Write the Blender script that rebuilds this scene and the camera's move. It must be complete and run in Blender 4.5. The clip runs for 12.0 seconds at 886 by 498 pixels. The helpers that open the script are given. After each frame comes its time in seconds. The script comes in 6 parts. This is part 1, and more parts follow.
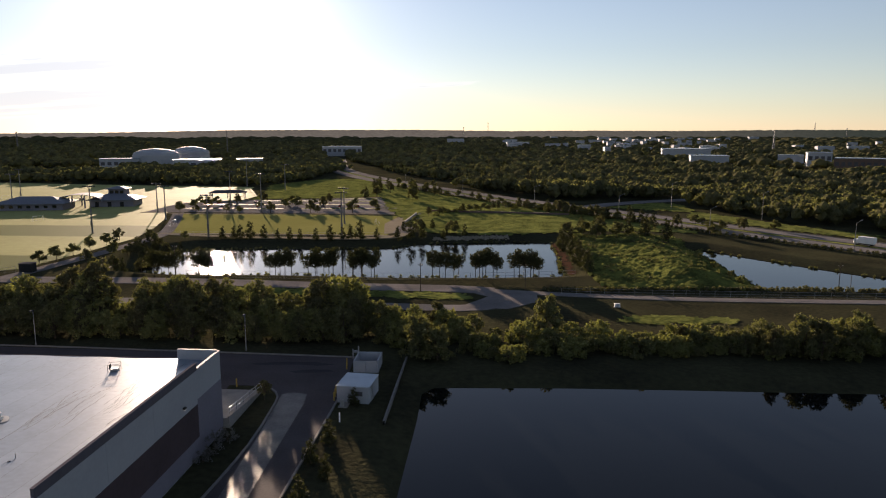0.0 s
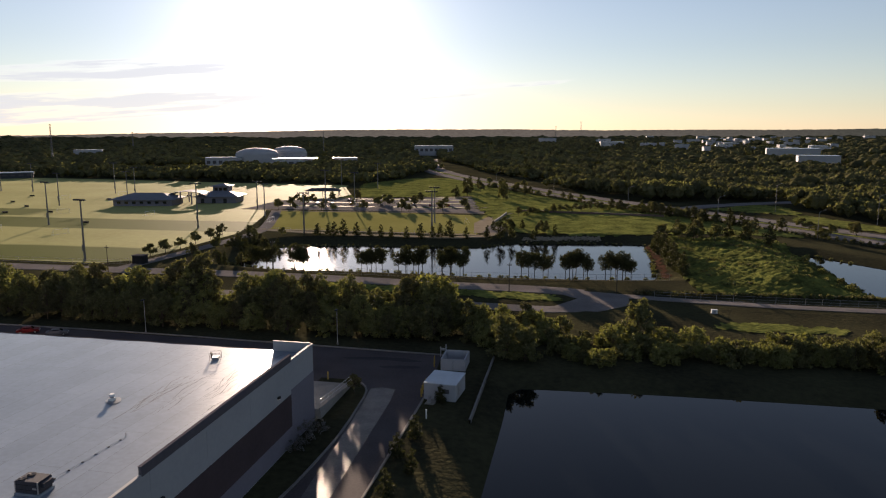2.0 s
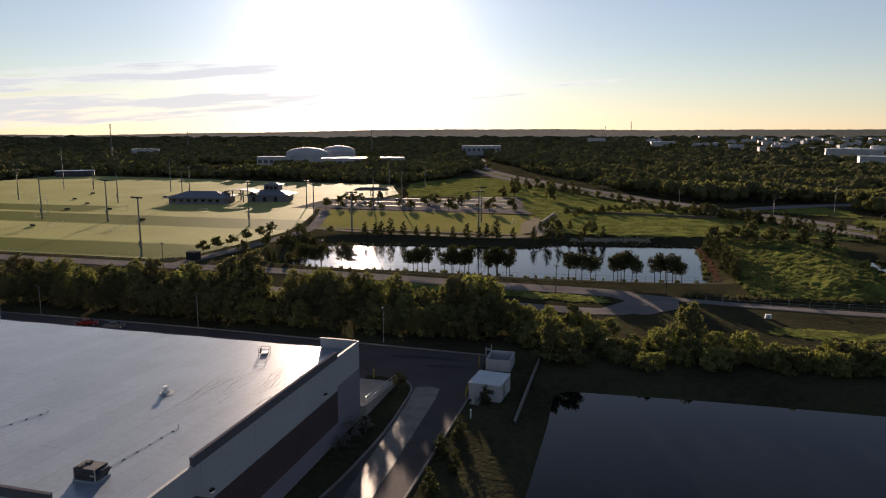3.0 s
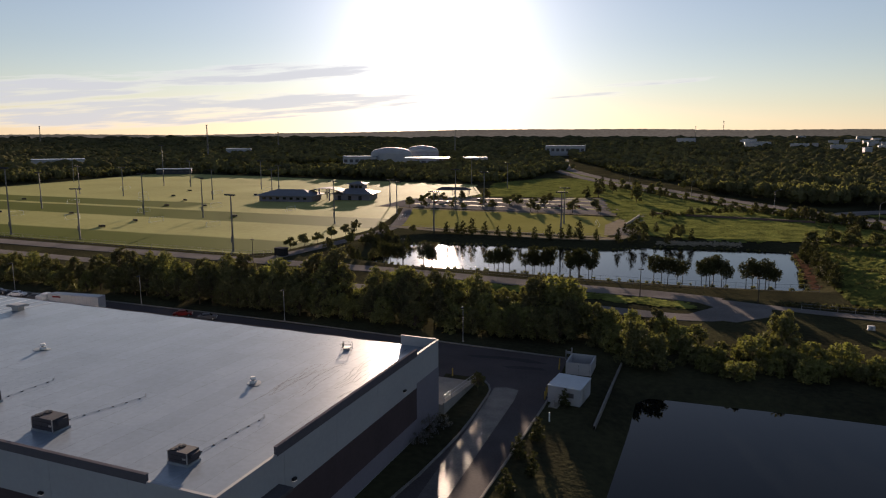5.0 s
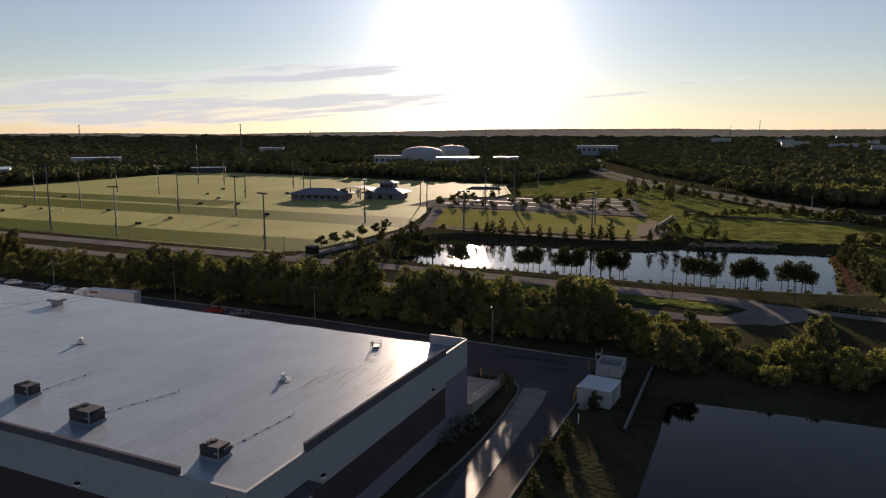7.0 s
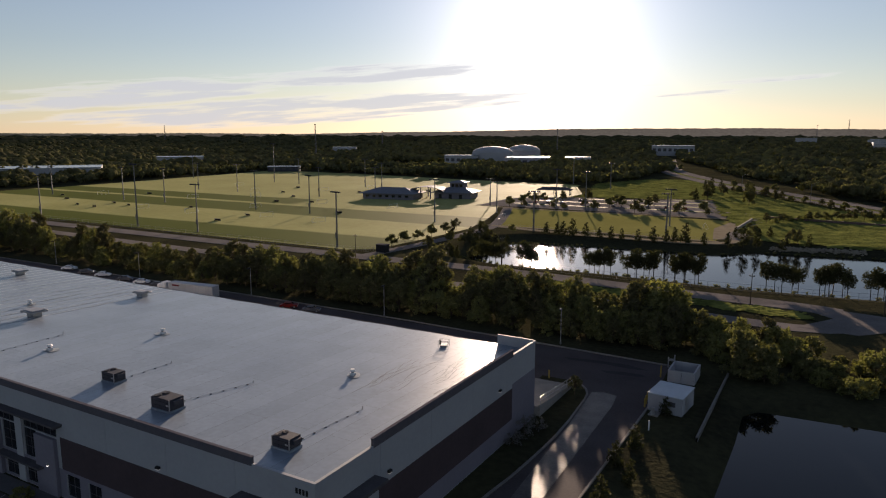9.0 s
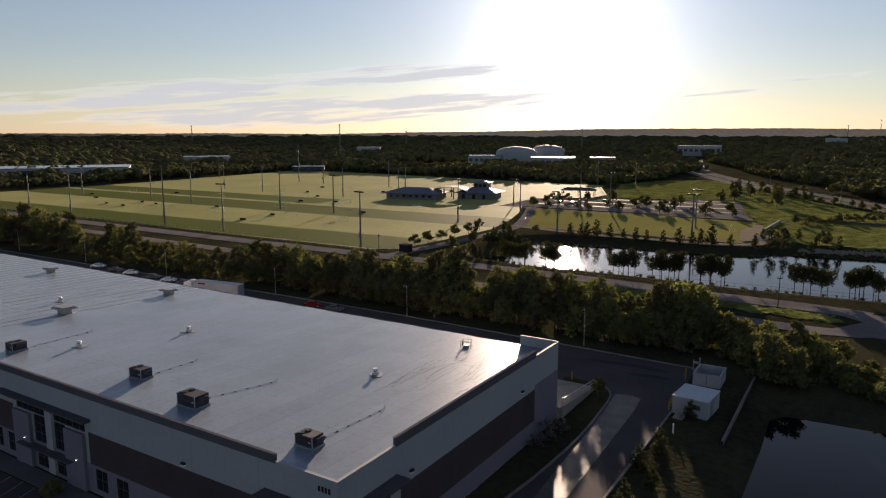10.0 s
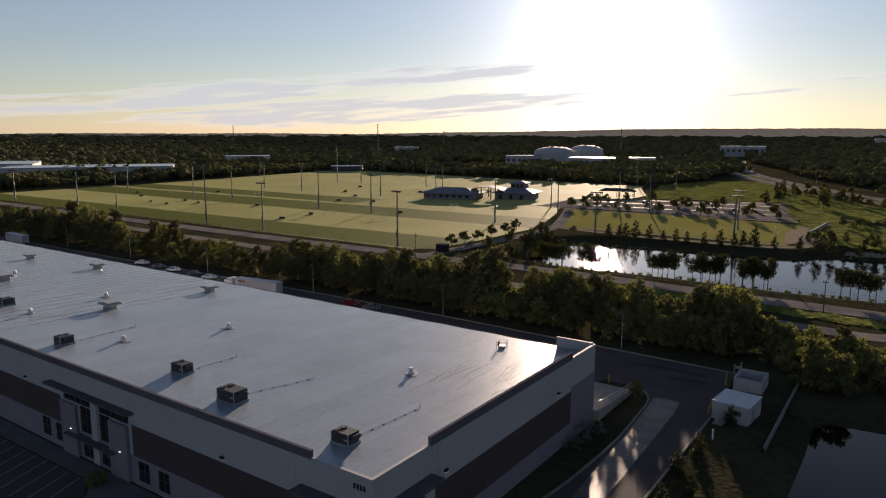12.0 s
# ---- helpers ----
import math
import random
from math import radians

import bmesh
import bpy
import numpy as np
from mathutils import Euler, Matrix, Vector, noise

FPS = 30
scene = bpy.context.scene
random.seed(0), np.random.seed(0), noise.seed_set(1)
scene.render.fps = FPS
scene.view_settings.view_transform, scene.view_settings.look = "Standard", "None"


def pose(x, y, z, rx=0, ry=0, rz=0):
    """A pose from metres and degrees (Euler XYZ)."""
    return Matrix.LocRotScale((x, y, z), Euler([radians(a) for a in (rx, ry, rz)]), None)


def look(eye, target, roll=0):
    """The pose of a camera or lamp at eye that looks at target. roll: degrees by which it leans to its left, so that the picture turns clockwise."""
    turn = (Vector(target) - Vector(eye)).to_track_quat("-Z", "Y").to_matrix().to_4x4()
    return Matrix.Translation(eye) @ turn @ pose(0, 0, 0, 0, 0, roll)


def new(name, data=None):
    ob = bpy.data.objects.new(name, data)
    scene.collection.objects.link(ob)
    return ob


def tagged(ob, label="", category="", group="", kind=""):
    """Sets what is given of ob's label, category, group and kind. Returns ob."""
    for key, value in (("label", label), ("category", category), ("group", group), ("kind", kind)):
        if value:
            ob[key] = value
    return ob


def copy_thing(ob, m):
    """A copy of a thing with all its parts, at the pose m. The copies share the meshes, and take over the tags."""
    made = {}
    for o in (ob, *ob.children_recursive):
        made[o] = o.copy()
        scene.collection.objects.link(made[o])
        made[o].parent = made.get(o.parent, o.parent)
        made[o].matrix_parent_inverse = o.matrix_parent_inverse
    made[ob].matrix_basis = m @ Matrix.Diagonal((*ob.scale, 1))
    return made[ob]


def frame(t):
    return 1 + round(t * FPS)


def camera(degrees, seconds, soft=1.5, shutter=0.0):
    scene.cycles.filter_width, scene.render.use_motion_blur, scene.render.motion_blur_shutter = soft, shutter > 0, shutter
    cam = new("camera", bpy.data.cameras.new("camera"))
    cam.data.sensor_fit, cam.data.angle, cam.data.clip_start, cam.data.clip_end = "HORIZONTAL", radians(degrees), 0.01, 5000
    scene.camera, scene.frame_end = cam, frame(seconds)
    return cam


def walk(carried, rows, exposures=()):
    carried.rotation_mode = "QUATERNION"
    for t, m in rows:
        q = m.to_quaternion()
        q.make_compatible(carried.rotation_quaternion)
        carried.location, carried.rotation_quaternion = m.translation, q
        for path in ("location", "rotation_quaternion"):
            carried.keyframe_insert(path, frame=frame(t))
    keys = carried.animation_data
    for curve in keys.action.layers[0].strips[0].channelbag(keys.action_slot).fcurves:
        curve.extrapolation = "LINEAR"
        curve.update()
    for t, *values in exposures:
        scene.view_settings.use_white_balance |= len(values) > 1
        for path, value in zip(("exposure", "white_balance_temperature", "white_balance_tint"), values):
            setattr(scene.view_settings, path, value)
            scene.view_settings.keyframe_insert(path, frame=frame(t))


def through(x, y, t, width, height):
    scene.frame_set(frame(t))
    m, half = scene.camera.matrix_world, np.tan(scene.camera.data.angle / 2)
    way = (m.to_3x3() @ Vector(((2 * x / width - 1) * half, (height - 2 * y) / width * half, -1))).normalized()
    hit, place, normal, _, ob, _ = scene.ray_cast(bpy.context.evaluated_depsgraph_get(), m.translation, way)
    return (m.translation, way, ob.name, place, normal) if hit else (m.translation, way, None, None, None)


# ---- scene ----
PLAN = 1.35      # the plan below is laid out in units of 1.35 m; the last lines bring it to metres

# camera: hovers 43 m up and turns to its left
cam = camera(64.6, 12.0, 1.15)
TURN = [
    (0.0, 0.0, -9.34, 0.06), (0.5, 1.45, -9.36, 0.02), (1.0, 3.45, -9.36, -0.02), (1.5, 5.46, -9.37, -0.02),
    (2.0, 7.38, -9.38, -0.05), (2.5, 9.28, -9.38, -0.03), (3.0, 11.22, -9.39, -0.03), (3.5, 13.14, -9.4, -0.06),
    (5.5, 18.97, -9.39, -0.03), (6.0, 19.59, -9.4, -0.01), (6.5, 19.8, -9.41, 0.02), (7.0, 20.39, -9.43, 0.04),
    (9.0, 26.11, -9.45, 0.02), (9.5, 27.19, -9.44, 0.01), (10.0, 28.02, -9.44, 0.02), (10.5, 28.76, -9.44, 0.02),
    (11.0, 29.53, -9.45, 0.01), (11.5, 30.3, -9.43, 0.01), (12.0, 31.05, -9.44, 0.04),
]
walk(cam, [(t, pose(0, 0, 32 * PLAN, 0, 0, yaw) @ pose(0, 0, 0, 90 + pitch) @ pose(0, 0, 0, 0, 0, roll)) for t, yaw, pitch, roll in TURN],
     exposures=[(0.0, 1.56, 6300, 24), (3.5, 1.32, 6300, 24), (6.0, 1.19, 6300, 24), (12.0, 1.16, 6300, 24)])

# ---- light: low morning sun ahead of the camera, clear sky ----
SKY, AUREOLE = 0.045, 0.0042          # strength of the open sky; width of the glow, as 1 - cos
SUN_AZ, SUN_EL = 18.2, 8.0          # degrees left of +y, degrees above the horizon
sun_way = Vector((-math.sin(radians(SUN_AZ)) * math.cos(radians(SUN_EL)), math.cos(radians(SUN_AZ)) * math.cos(radians(SUN_EL)), math.sin(radians(SUN_EL))))
world = bpy.data.worlds.new("morning_sky")
world.use_nodes = True
scene.world = world
wn = world.node_tree
sky = wn.nodes.new("ShaderNodeTexSky")
sky.sky_type, sky.sun_disc = "NISHITA", False
sky.sun_elevation, sky.sun_rotation = radians(SUN_EL), radians(-SUN_AZ)
sky.air_density, sky.dust_density, sky.ozone_density, sky.altitude = 1.0, 0.04, 2.0, 30
wn.nodes["Background"].inputs["Strength"].default_value = 1.0
pale = wn.nodes.new("ShaderNodeHueSaturation")      # humid, milky air
pale.inputs["Saturation"].default_value, pale.inputs["Value"].default_value = 0.77, SKY
wn.links.new(sky.outputs[0], pale.inputs["Color"])
# the bright aureole that moist air draws round the low sun
where, toward, near = wn.nodes.new("ShaderNodeTexCoord"), wn.nodes.new("ShaderNodeVectorMath"), wn.nodes.new("ShaderNodeMath")
toward.operation, toward.inputs[1].default_value = "DOT_PRODUCT", sun_way
near.operation, near.inputs[1].default_value, near.inputs[2].default_value = "MULTIPLY_ADD", -1 / AUREOLE, 1 + 1 / AUREOLE
fall, glow = wn.nodes.new("ShaderNodeMath"), wn.nodes.new("ShaderNodeMixRGB")
fall.operation, fall.inputs[1].default_value = "POWER", -1.25
glow.blend_type, glow.inputs[2].default_value = "ADD", (0.74, 0.71, 0.63, 1)
wn.links.new(where.outputs["Generated"], toward.inputs[0])
wn.links.new(toward.outputs["Value"], near.inputs[0])
wn.links.new(near.outputs[0], fall.inputs[0])
wn.links.new(fall.outputs[0], glow.inputs[0])
wn.links.new(pale.outputs[0], glow.inputs[1])
wn.links.new(glow.outputs[0], wn.nodes["Background"].inputs[0])
lamp = bpy.data.lights.new("sun", "SUN")
lamp.energy, lamp.angle, lamp.color = 5.0, radians(0.53), (1.0, 0.79, 0.54)
new("sun", lamp).matrix_world = look(sun_way * 900, (0, 0, 0))


# ---- materials ----
def material(name, colour, second=None, rough=0.8, scale=1.0, detail=6, bump=0.0, bump_scale=None, metal=0.0, fine=None, spec=0.12, per="", low=0.35, high=0.65):
    """Two noise scales between two colours, with fine relief. per: 'object' or 'island' adds a random shift of value."""
    m = bpy.data.materials.new(name)
    m.use_nodes = True
    t, b = m.node_tree, m.node_tree.nodes["Principled BSDF"]
    n, link = t.nodes, t.links
    b.inputs["Roughness"].default_value, b.inputs["Metallic"].default_value = rough, metal
    b.inputs["Specular IOR Level"].default_value = spec
    second = second or [c * 0.72 for c in colour]
    geo = n.new("ShaderNodeNewGeometry")
    big, small = n.new("ShaderNodeTexNoise"), n.new("ShaderNodeTexNoise")
    big.inputs["Scale"].default_value, big.inputs["Detail"].default_value = scale, detail
    small.inputs["Scale"].default_value, small.inputs["Detail"].default_value = fine or scale * 9, 4
    add = n.new("ShaderNodeMath")
    add.operation, add.use_clamp = "MULTIPLY_ADD", False
    add.inputs[1].default_value = 0.4
    half = n.new("ShaderNodeMath")
    half.operation, half.inputs[1].default_value = "MULTIPLY", 0.6
    link.new(geo.outputs["Position"], big.inputs["Vector"])
    link.new(geo.outputs["Position"], small.inputs["Vector"])
    link.new(big.outputs["Fac"], half.inputs[0])
    link.new(small.outputs["Fac"], add.inputs[0])
    link.new(half.outputs[0], add.inputs[2])
    last = add.outputs[0]
    if per:
        src = n.new("ShaderNodeObjectInfo").outputs["Random"] if per == "object" else geo.outputs["Random Per Island"]
        shift = n.new("ShaderNodeMath")
        shift.operation, shift.inputs[1].default_value = "MULTIPLY_ADD", 0.3
        less = n.new("ShaderNodeMath")
        less.operation, less.inputs[1].default_value = "ADD", -0.15
        link.new(src, shift.inputs[0])
        link.new(last, shift.inputs[2])
        link.new(shift.outputs[0], less.inputs[0])
        last = less.outputs[0]
    ramp = n.new("ShaderNodeValToRGB")
    ramp.color_ramp.elements[0].position, ramp.color_ramp.elements[1].position = low, high
    ramp.color_ramp.elements[0].color, ramp.color_ramp.elements[1].color = (*second, 1), (*colour, 1)
    link.new(last, ramp.inputs[0])
    link.new(ramp.outputs[0], b.inputs["Base Color"])
    if bump:
        relief, bp = n.new("ShaderNodeTexNoise"), n.new("ShaderNodeBump")
        relief.inputs["Scale"].default_value, relief.inputs["Detail"].default_value = bump_scale or scale * 6, 5
        link.new(geo.outputs["Position"], relief.inputs["Vector"])
        bp.inputs["Strength"].default_value, bp.inputs["Distance"].default_value = 1.0, bump
        link.new(relief.outputs["Fac"], bp.inputs["Height"])
        link.new(bp.outputs[0], b.inputs["Normal"])
    return m


def leaf_material(name, colour, second, through=0.4, spec=0.03):
    """Foliage: a matt leaf that lets part of the light through, each leaf clump a little different."""
    m = material(name, colour, second, rough=0.8, scale=0.18, fine=1.5, per="island", spec=spec, low=0.25, high=0.75)
    t = m.node_tree
    b, out = t.nodes["Principled BSDF"], t.nodes["Material Output"]
    tr, mix = t.nodes.new("ShaderNodeBsdfTranslucent"), t.nodes.new("ShaderNodeMixShader")
    bright = t.nodes.new("ShaderNodeMixRGB")
    bright.blend_type, bright.inputs[0].default_value = "MULTIPLY", 1.0
    bright.inputs[2].default_value = (1.2, 1.3, 0.6, 1)
    src = b.inputs["Base Color"].links[0].from_socket
    t.links.new(src, bright.inputs[1])
    t.links.new(bright.outputs[0], tr.inputs[0])
    mix.inputs[0].default_value = through
    t.links.new(b.outputs[0], mix.inputs[1])
    t.links.new(tr.outputs[0], mix.inputs[2])
    t.links.new(mix.outputs[0], out.inputs[0])
    return m


M = dict(
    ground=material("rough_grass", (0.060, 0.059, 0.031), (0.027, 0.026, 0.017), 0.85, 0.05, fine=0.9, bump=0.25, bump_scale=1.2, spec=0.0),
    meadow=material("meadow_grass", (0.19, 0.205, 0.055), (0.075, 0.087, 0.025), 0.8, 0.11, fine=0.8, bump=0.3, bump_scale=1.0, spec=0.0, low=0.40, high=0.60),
    lawn=material("mown_lawn", (0.115, 0.13, 0.033), (0.08, 0.095, 0.024), 0.8, 0.04, fine=0.6, bump=0.04, bump_scale=2.5, spec=0.03),
    asphalt=material("asphalt", (0.090, 0.079, 0.079), (0.060, 0.052, 0.053), 0.85, 0.12, fine=3.0, bump=0.01, bump_scale=14, spec=0.06),
    old_asphalt=material("worn_asphalt", (0.215, 0.20, 0.19), (0.135, 0.126, 0.12), 0.85, 0.1, fine=2.0, bump=0.01, bump_scale=9, spec=0.0),
    concrete=material("concrete", (0.30, 0.28, 0.255), (0.20, 0.19, 0.175), 0.85, 0.3, fine=4.0, bump=0.006, bump_scale=9, spec=0.03),
    wet=material("wet_concrete", (0.115, 0.106, 0.102), (0.060, 0.056, 0.056), 0.36, 0.5, fine=3.0, bump=0.008, bump_scale=3, spec=0.07),
    kerb=material("kerb_concrete", (0.22, 0.21, 0.195), (0.15, 0.145, 0.135), 0.85, 0.5, spec=0.05),
    wall=material("painted_wall", (0.36, 0.37, 0.385), (0.32, 0.33, 0.345), 0.7, 0.15, fine=2.0, bump=0.004, bump_scale=20),
    wall_dark=material("dark_painted_band", (0.080, 0.059, 0.064), (0.064, 0.048, 0.052), 0.7, 0.2),
    coping=material("metal_coping", (0.105, 0.10, 0.105), (0.08, 0.076, 0.08), 0.7, 0.8, spec=0.0),
    roof=material("roof_membrane", (0.250, 0.298, 0.345), (0.197, 0.235, 0.274), 0.26, 0.12, fine=1.6, bump=0.010, bump_scale=2.2, spec=0.3),
    metal=material("galvanised_metal", (0.42, 0.42, 0.42), (0.3, 0.3, 0.3), 0.45, 2.0, metal=0.5),
    unit=material("unit_casing", (0.058, 0.060, 0.074), (0.040, 0.041, 0.050), 0.6, 1.5),
    dark=material("dark_metal", (0.03, 0.03, 0.032), (0.02, 0.02, 0.02), 0.5, 2.0),
    black=material("shaded_void", (0.012, 0.012, 0.013), (0.008, 0.008, 0.009), 0.8, 2.0),
    white=material("white_paint", (0.78, 0.78, 0.77), (0.66, 0.66, 0.65), 0.5, 0.6),
    stain=material("rust_stain", (0.232, 0.232, 0.206), (0.222, 0.252, 0.282), 0.32, 1.6, spec=0.25),
    bark=material("bark", (0.11, 0.085, 0.06), (0.06, 0.045, 0.03), 0.9, 1.2),
    pole=material("steel_pole", (0.20, 0.20, 0.20), (0.15, 0.15, 0.15), 0.5, 1.0, metal=0.4),
    wood_pole=material("utility_pole_wood", (0.10, 0.08, 0.06), (0.07, 0.055, 0.04), 0.9, 1.5),
    dirt=material("bare_soil", (0.085, 0.046, 0.030), (0.045, 0.030, 0.022), 0.9, 0.5, bump=0.1, bump_scale=1.5, spec=0.0),
    sand=material("pale_gravel", (0.30, 0.26, 0.19), (0.21, 0.18, 0.13), 0.9, 0.3, spec=0.0),
    dirt_wall=material("brown_brick_wall", (0.16, 0.11, 0.085), (0.12, 0.085, 0.07), 0.85, 0.4),
    # front walk, a darker grey than the kerb concrete
    walk=material("dark_walk", (0.125, 0.122, 0.125), (0.085, 0.083, 0.086), 0.85, 0.25, fine=3.0),
    faded=material("faded_line_paint", (0.32, 0.32, 0.32), (0.16, 0.16, 0.16), 0.8, 0.8, fine=5.0),
    rubber=material("rubber", (0.02, 0.02, 0.02), (0.015, 0.015, 0.015), 0.8, 3.0),
    yellow=material("yellow_paint", (0.42, 0.29, 0.06), (0.30, 0.21, 0.05), 0.6, 2.0),
    red=material("red_car_paint", (0.20, 0.022, 0.02), (0.16, 0.018, 0.018), 0.3, 1.0),
    grey_car=material("grey_car_paint", (0.12, 0.12, 0.13), (0.10, 0.10, 0.11), 0.3, 1.0),
    leaf_a=leaf_material("oak_leaves", (0.150, 0.145, 0.066), (0.078, 0.076, 0.039), 0.25),
    leaf_b=leaf_material("bright_leaves", (0.205, 0.205, 0.078), (0.115, 0.112, 0.050), 0.28),
    leaf_c=leaf_material("dark_leaves", (0.125, 0.116, 0.060), (0.066, 0.062, 0.036), 0.24),
    leaf_p=leaf_material("pine_needles", (0.066, 0.066, 0.030), (0.036, 0.037, 0.019), 0.15),
    woods=leaf_material("woodland_canopy", (0.178, 0.172, 0.086), (0.068, 0.067, 0.039), 0.46, 0.0),
    roof_metal=material("grey_blue_metal_roof", (0.17, 0.18, 0.21), (0.14, 0.15, 0.175), 0.6, 0.4, fine=3.0, spec=0.04),
    unit_roof=material("pale_flat_roof", (0.50, 0.56, 0.60), (0.42, 0.47, 0.51), 0.6, 0.5),
    weld=material("welded_membrane_lap", (0.36, 0.40, 0.43), (0.28, 0.32, 0.35), 0.4, 0.6, spec=0.3),
    # meadow grass toned darker, partly for the pine row's long shadows
    shaded_bank_grass=material("shaded_bank_grass", (0.14, 0.155, 0.040), (0.052, 0.060, 0.019), 0.85, 0.14, fine=0.9, bump=0.3, bump_scale=1.0, spec=0.0, low=0.40, high=0.60),
    dark_patch=material("dark_asphalt", (0.050, 0.046, 0.048), (0.036, 0.033, 0.035), 0.7, 0.4, fine=4.0, spec=0.06),
    leaf_pale=leaf_material("pale_shrub_leaves", (0.17, 0.163, 0.175), (0.11, 0.105, 0.112), 0.25),
    trailer=material("trailer_panels", (0.46, 0.47, 0.49), (0.40, 0.41, 0.43), 0.5, 0.5),
    parapet=material("brown_grey_parapet_paint", (0.126, 0.12, 0.135), (0.104, 0.098, 0.111), 0.75, 0.2, spec=0.0),
    wall_low=material("lavender_grey_paint", (0.20, 0.19, 0.225), (0.172, 0.163, 0.195), 0.7, 0.15, fine=2.0, bump=0.004, bump_scale=20),
)


def glass_material():
    m = bpy.data.materials.new("dark_glass")
    m.use_nodes = True
    b = m.node_tree.nodes["Principled BSDF"]
    b.inputs["Base Color"].default_value = (0.012, 0.014, 0.018, 1)
    b.inputs["Roughness"].default_value, b.inputs["Specular IOR Level"].default_value = 0.06, 0.6
    return m


def water_material(name, rough):
    m = bpy.data.materials.new(name)
    m.use_nodes = True
    t = m.node_tree
    b = t.nodes["Principled BSDF"]
    b.inputs["Base Color"].default_value = (0.003, 0.004, 0.005, 1)
    b.inputs["Roughness"].default_value, b.inputs["IOR"].default_value = rough, 1.225
    geo, nz, bp = t.nodes.new("ShaderNodeNewGeometry"), t.nodes.new("ShaderNodeTexNoise"), t.nodes.new("ShaderNodeBump")
    nz.inputs["Scale"].default_value, nz.inputs["Detail"].default_value = 0.35, 3
    bp.inputs["Strength"].default_value, bp.inputs["Distance"].default_value = 1.0, 0.006
    t.links.new(geo.outputs["Position"], nz.inputs["Vector"])
    t.links.new(nz.outputs["Fac"], bp.inputs["Height"])
    t.links.new(bp.outputs[0], b.inputs["Normal"])
    return m


def add_seams(m):
    """Faint welded seams of the roof sheets, in the building's own directions."""
    t = m.node_tree
    b = t.nodes["Principled BSDF"]
    geo, rot, brick, mix = t.nodes.new("ShaderNodeNewGeometry"), t.nodes.new("ShaderNodeMapping"), t.nodes.new("ShaderNodeTexBrick"), t.nodes.new("ShaderNodeMixRGB")
    rot.inputs["Rotation"].default_value = (0, 0, radians(94))
    brick.inputs["Scale"].default_value, brick.inputs["Mortar Size"].default_value, brick.inputs["Mortar Smooth"].default_value = 0.5, 0.016, 0.8
    brick.inputs["Brick Width"].default_value, brick.inputs["Row Height"].default_value = 9.0, 1.5
    brick.inputs["Color1"].default_value, brick.inputs["Color2"].default_value, brick.inputs["Mortar"].default_value = (1, 1, 1, 1), (0.90, 0.90, 0.90, 1), (0.55, 0.55, 0.55, 1)
    src = b.inputs["Base Color"].links[0].from_socket
    t.links.new(geo.outputs["Position"], rot.inputs["Vector"])
    t.links.new(rot.outputs[0], brick.inputs["Vector"])
    mix.blend_type, mix.inputs[0].default_value = "MULTIPLY", 1.0
    t.links.new(src, mix.inputs[1])
    t.links.new(brick.outputs["Color"], mix.inputs[2])
    t.links.new(mix.outputs[0], b.inputs["Base Color"])


add_seams(M["roof"])
M["glass"], M["water"], M["rippled"] = glass_material(), water_material("pond_water", 0.03), water_material("rippled_water", 0.075)


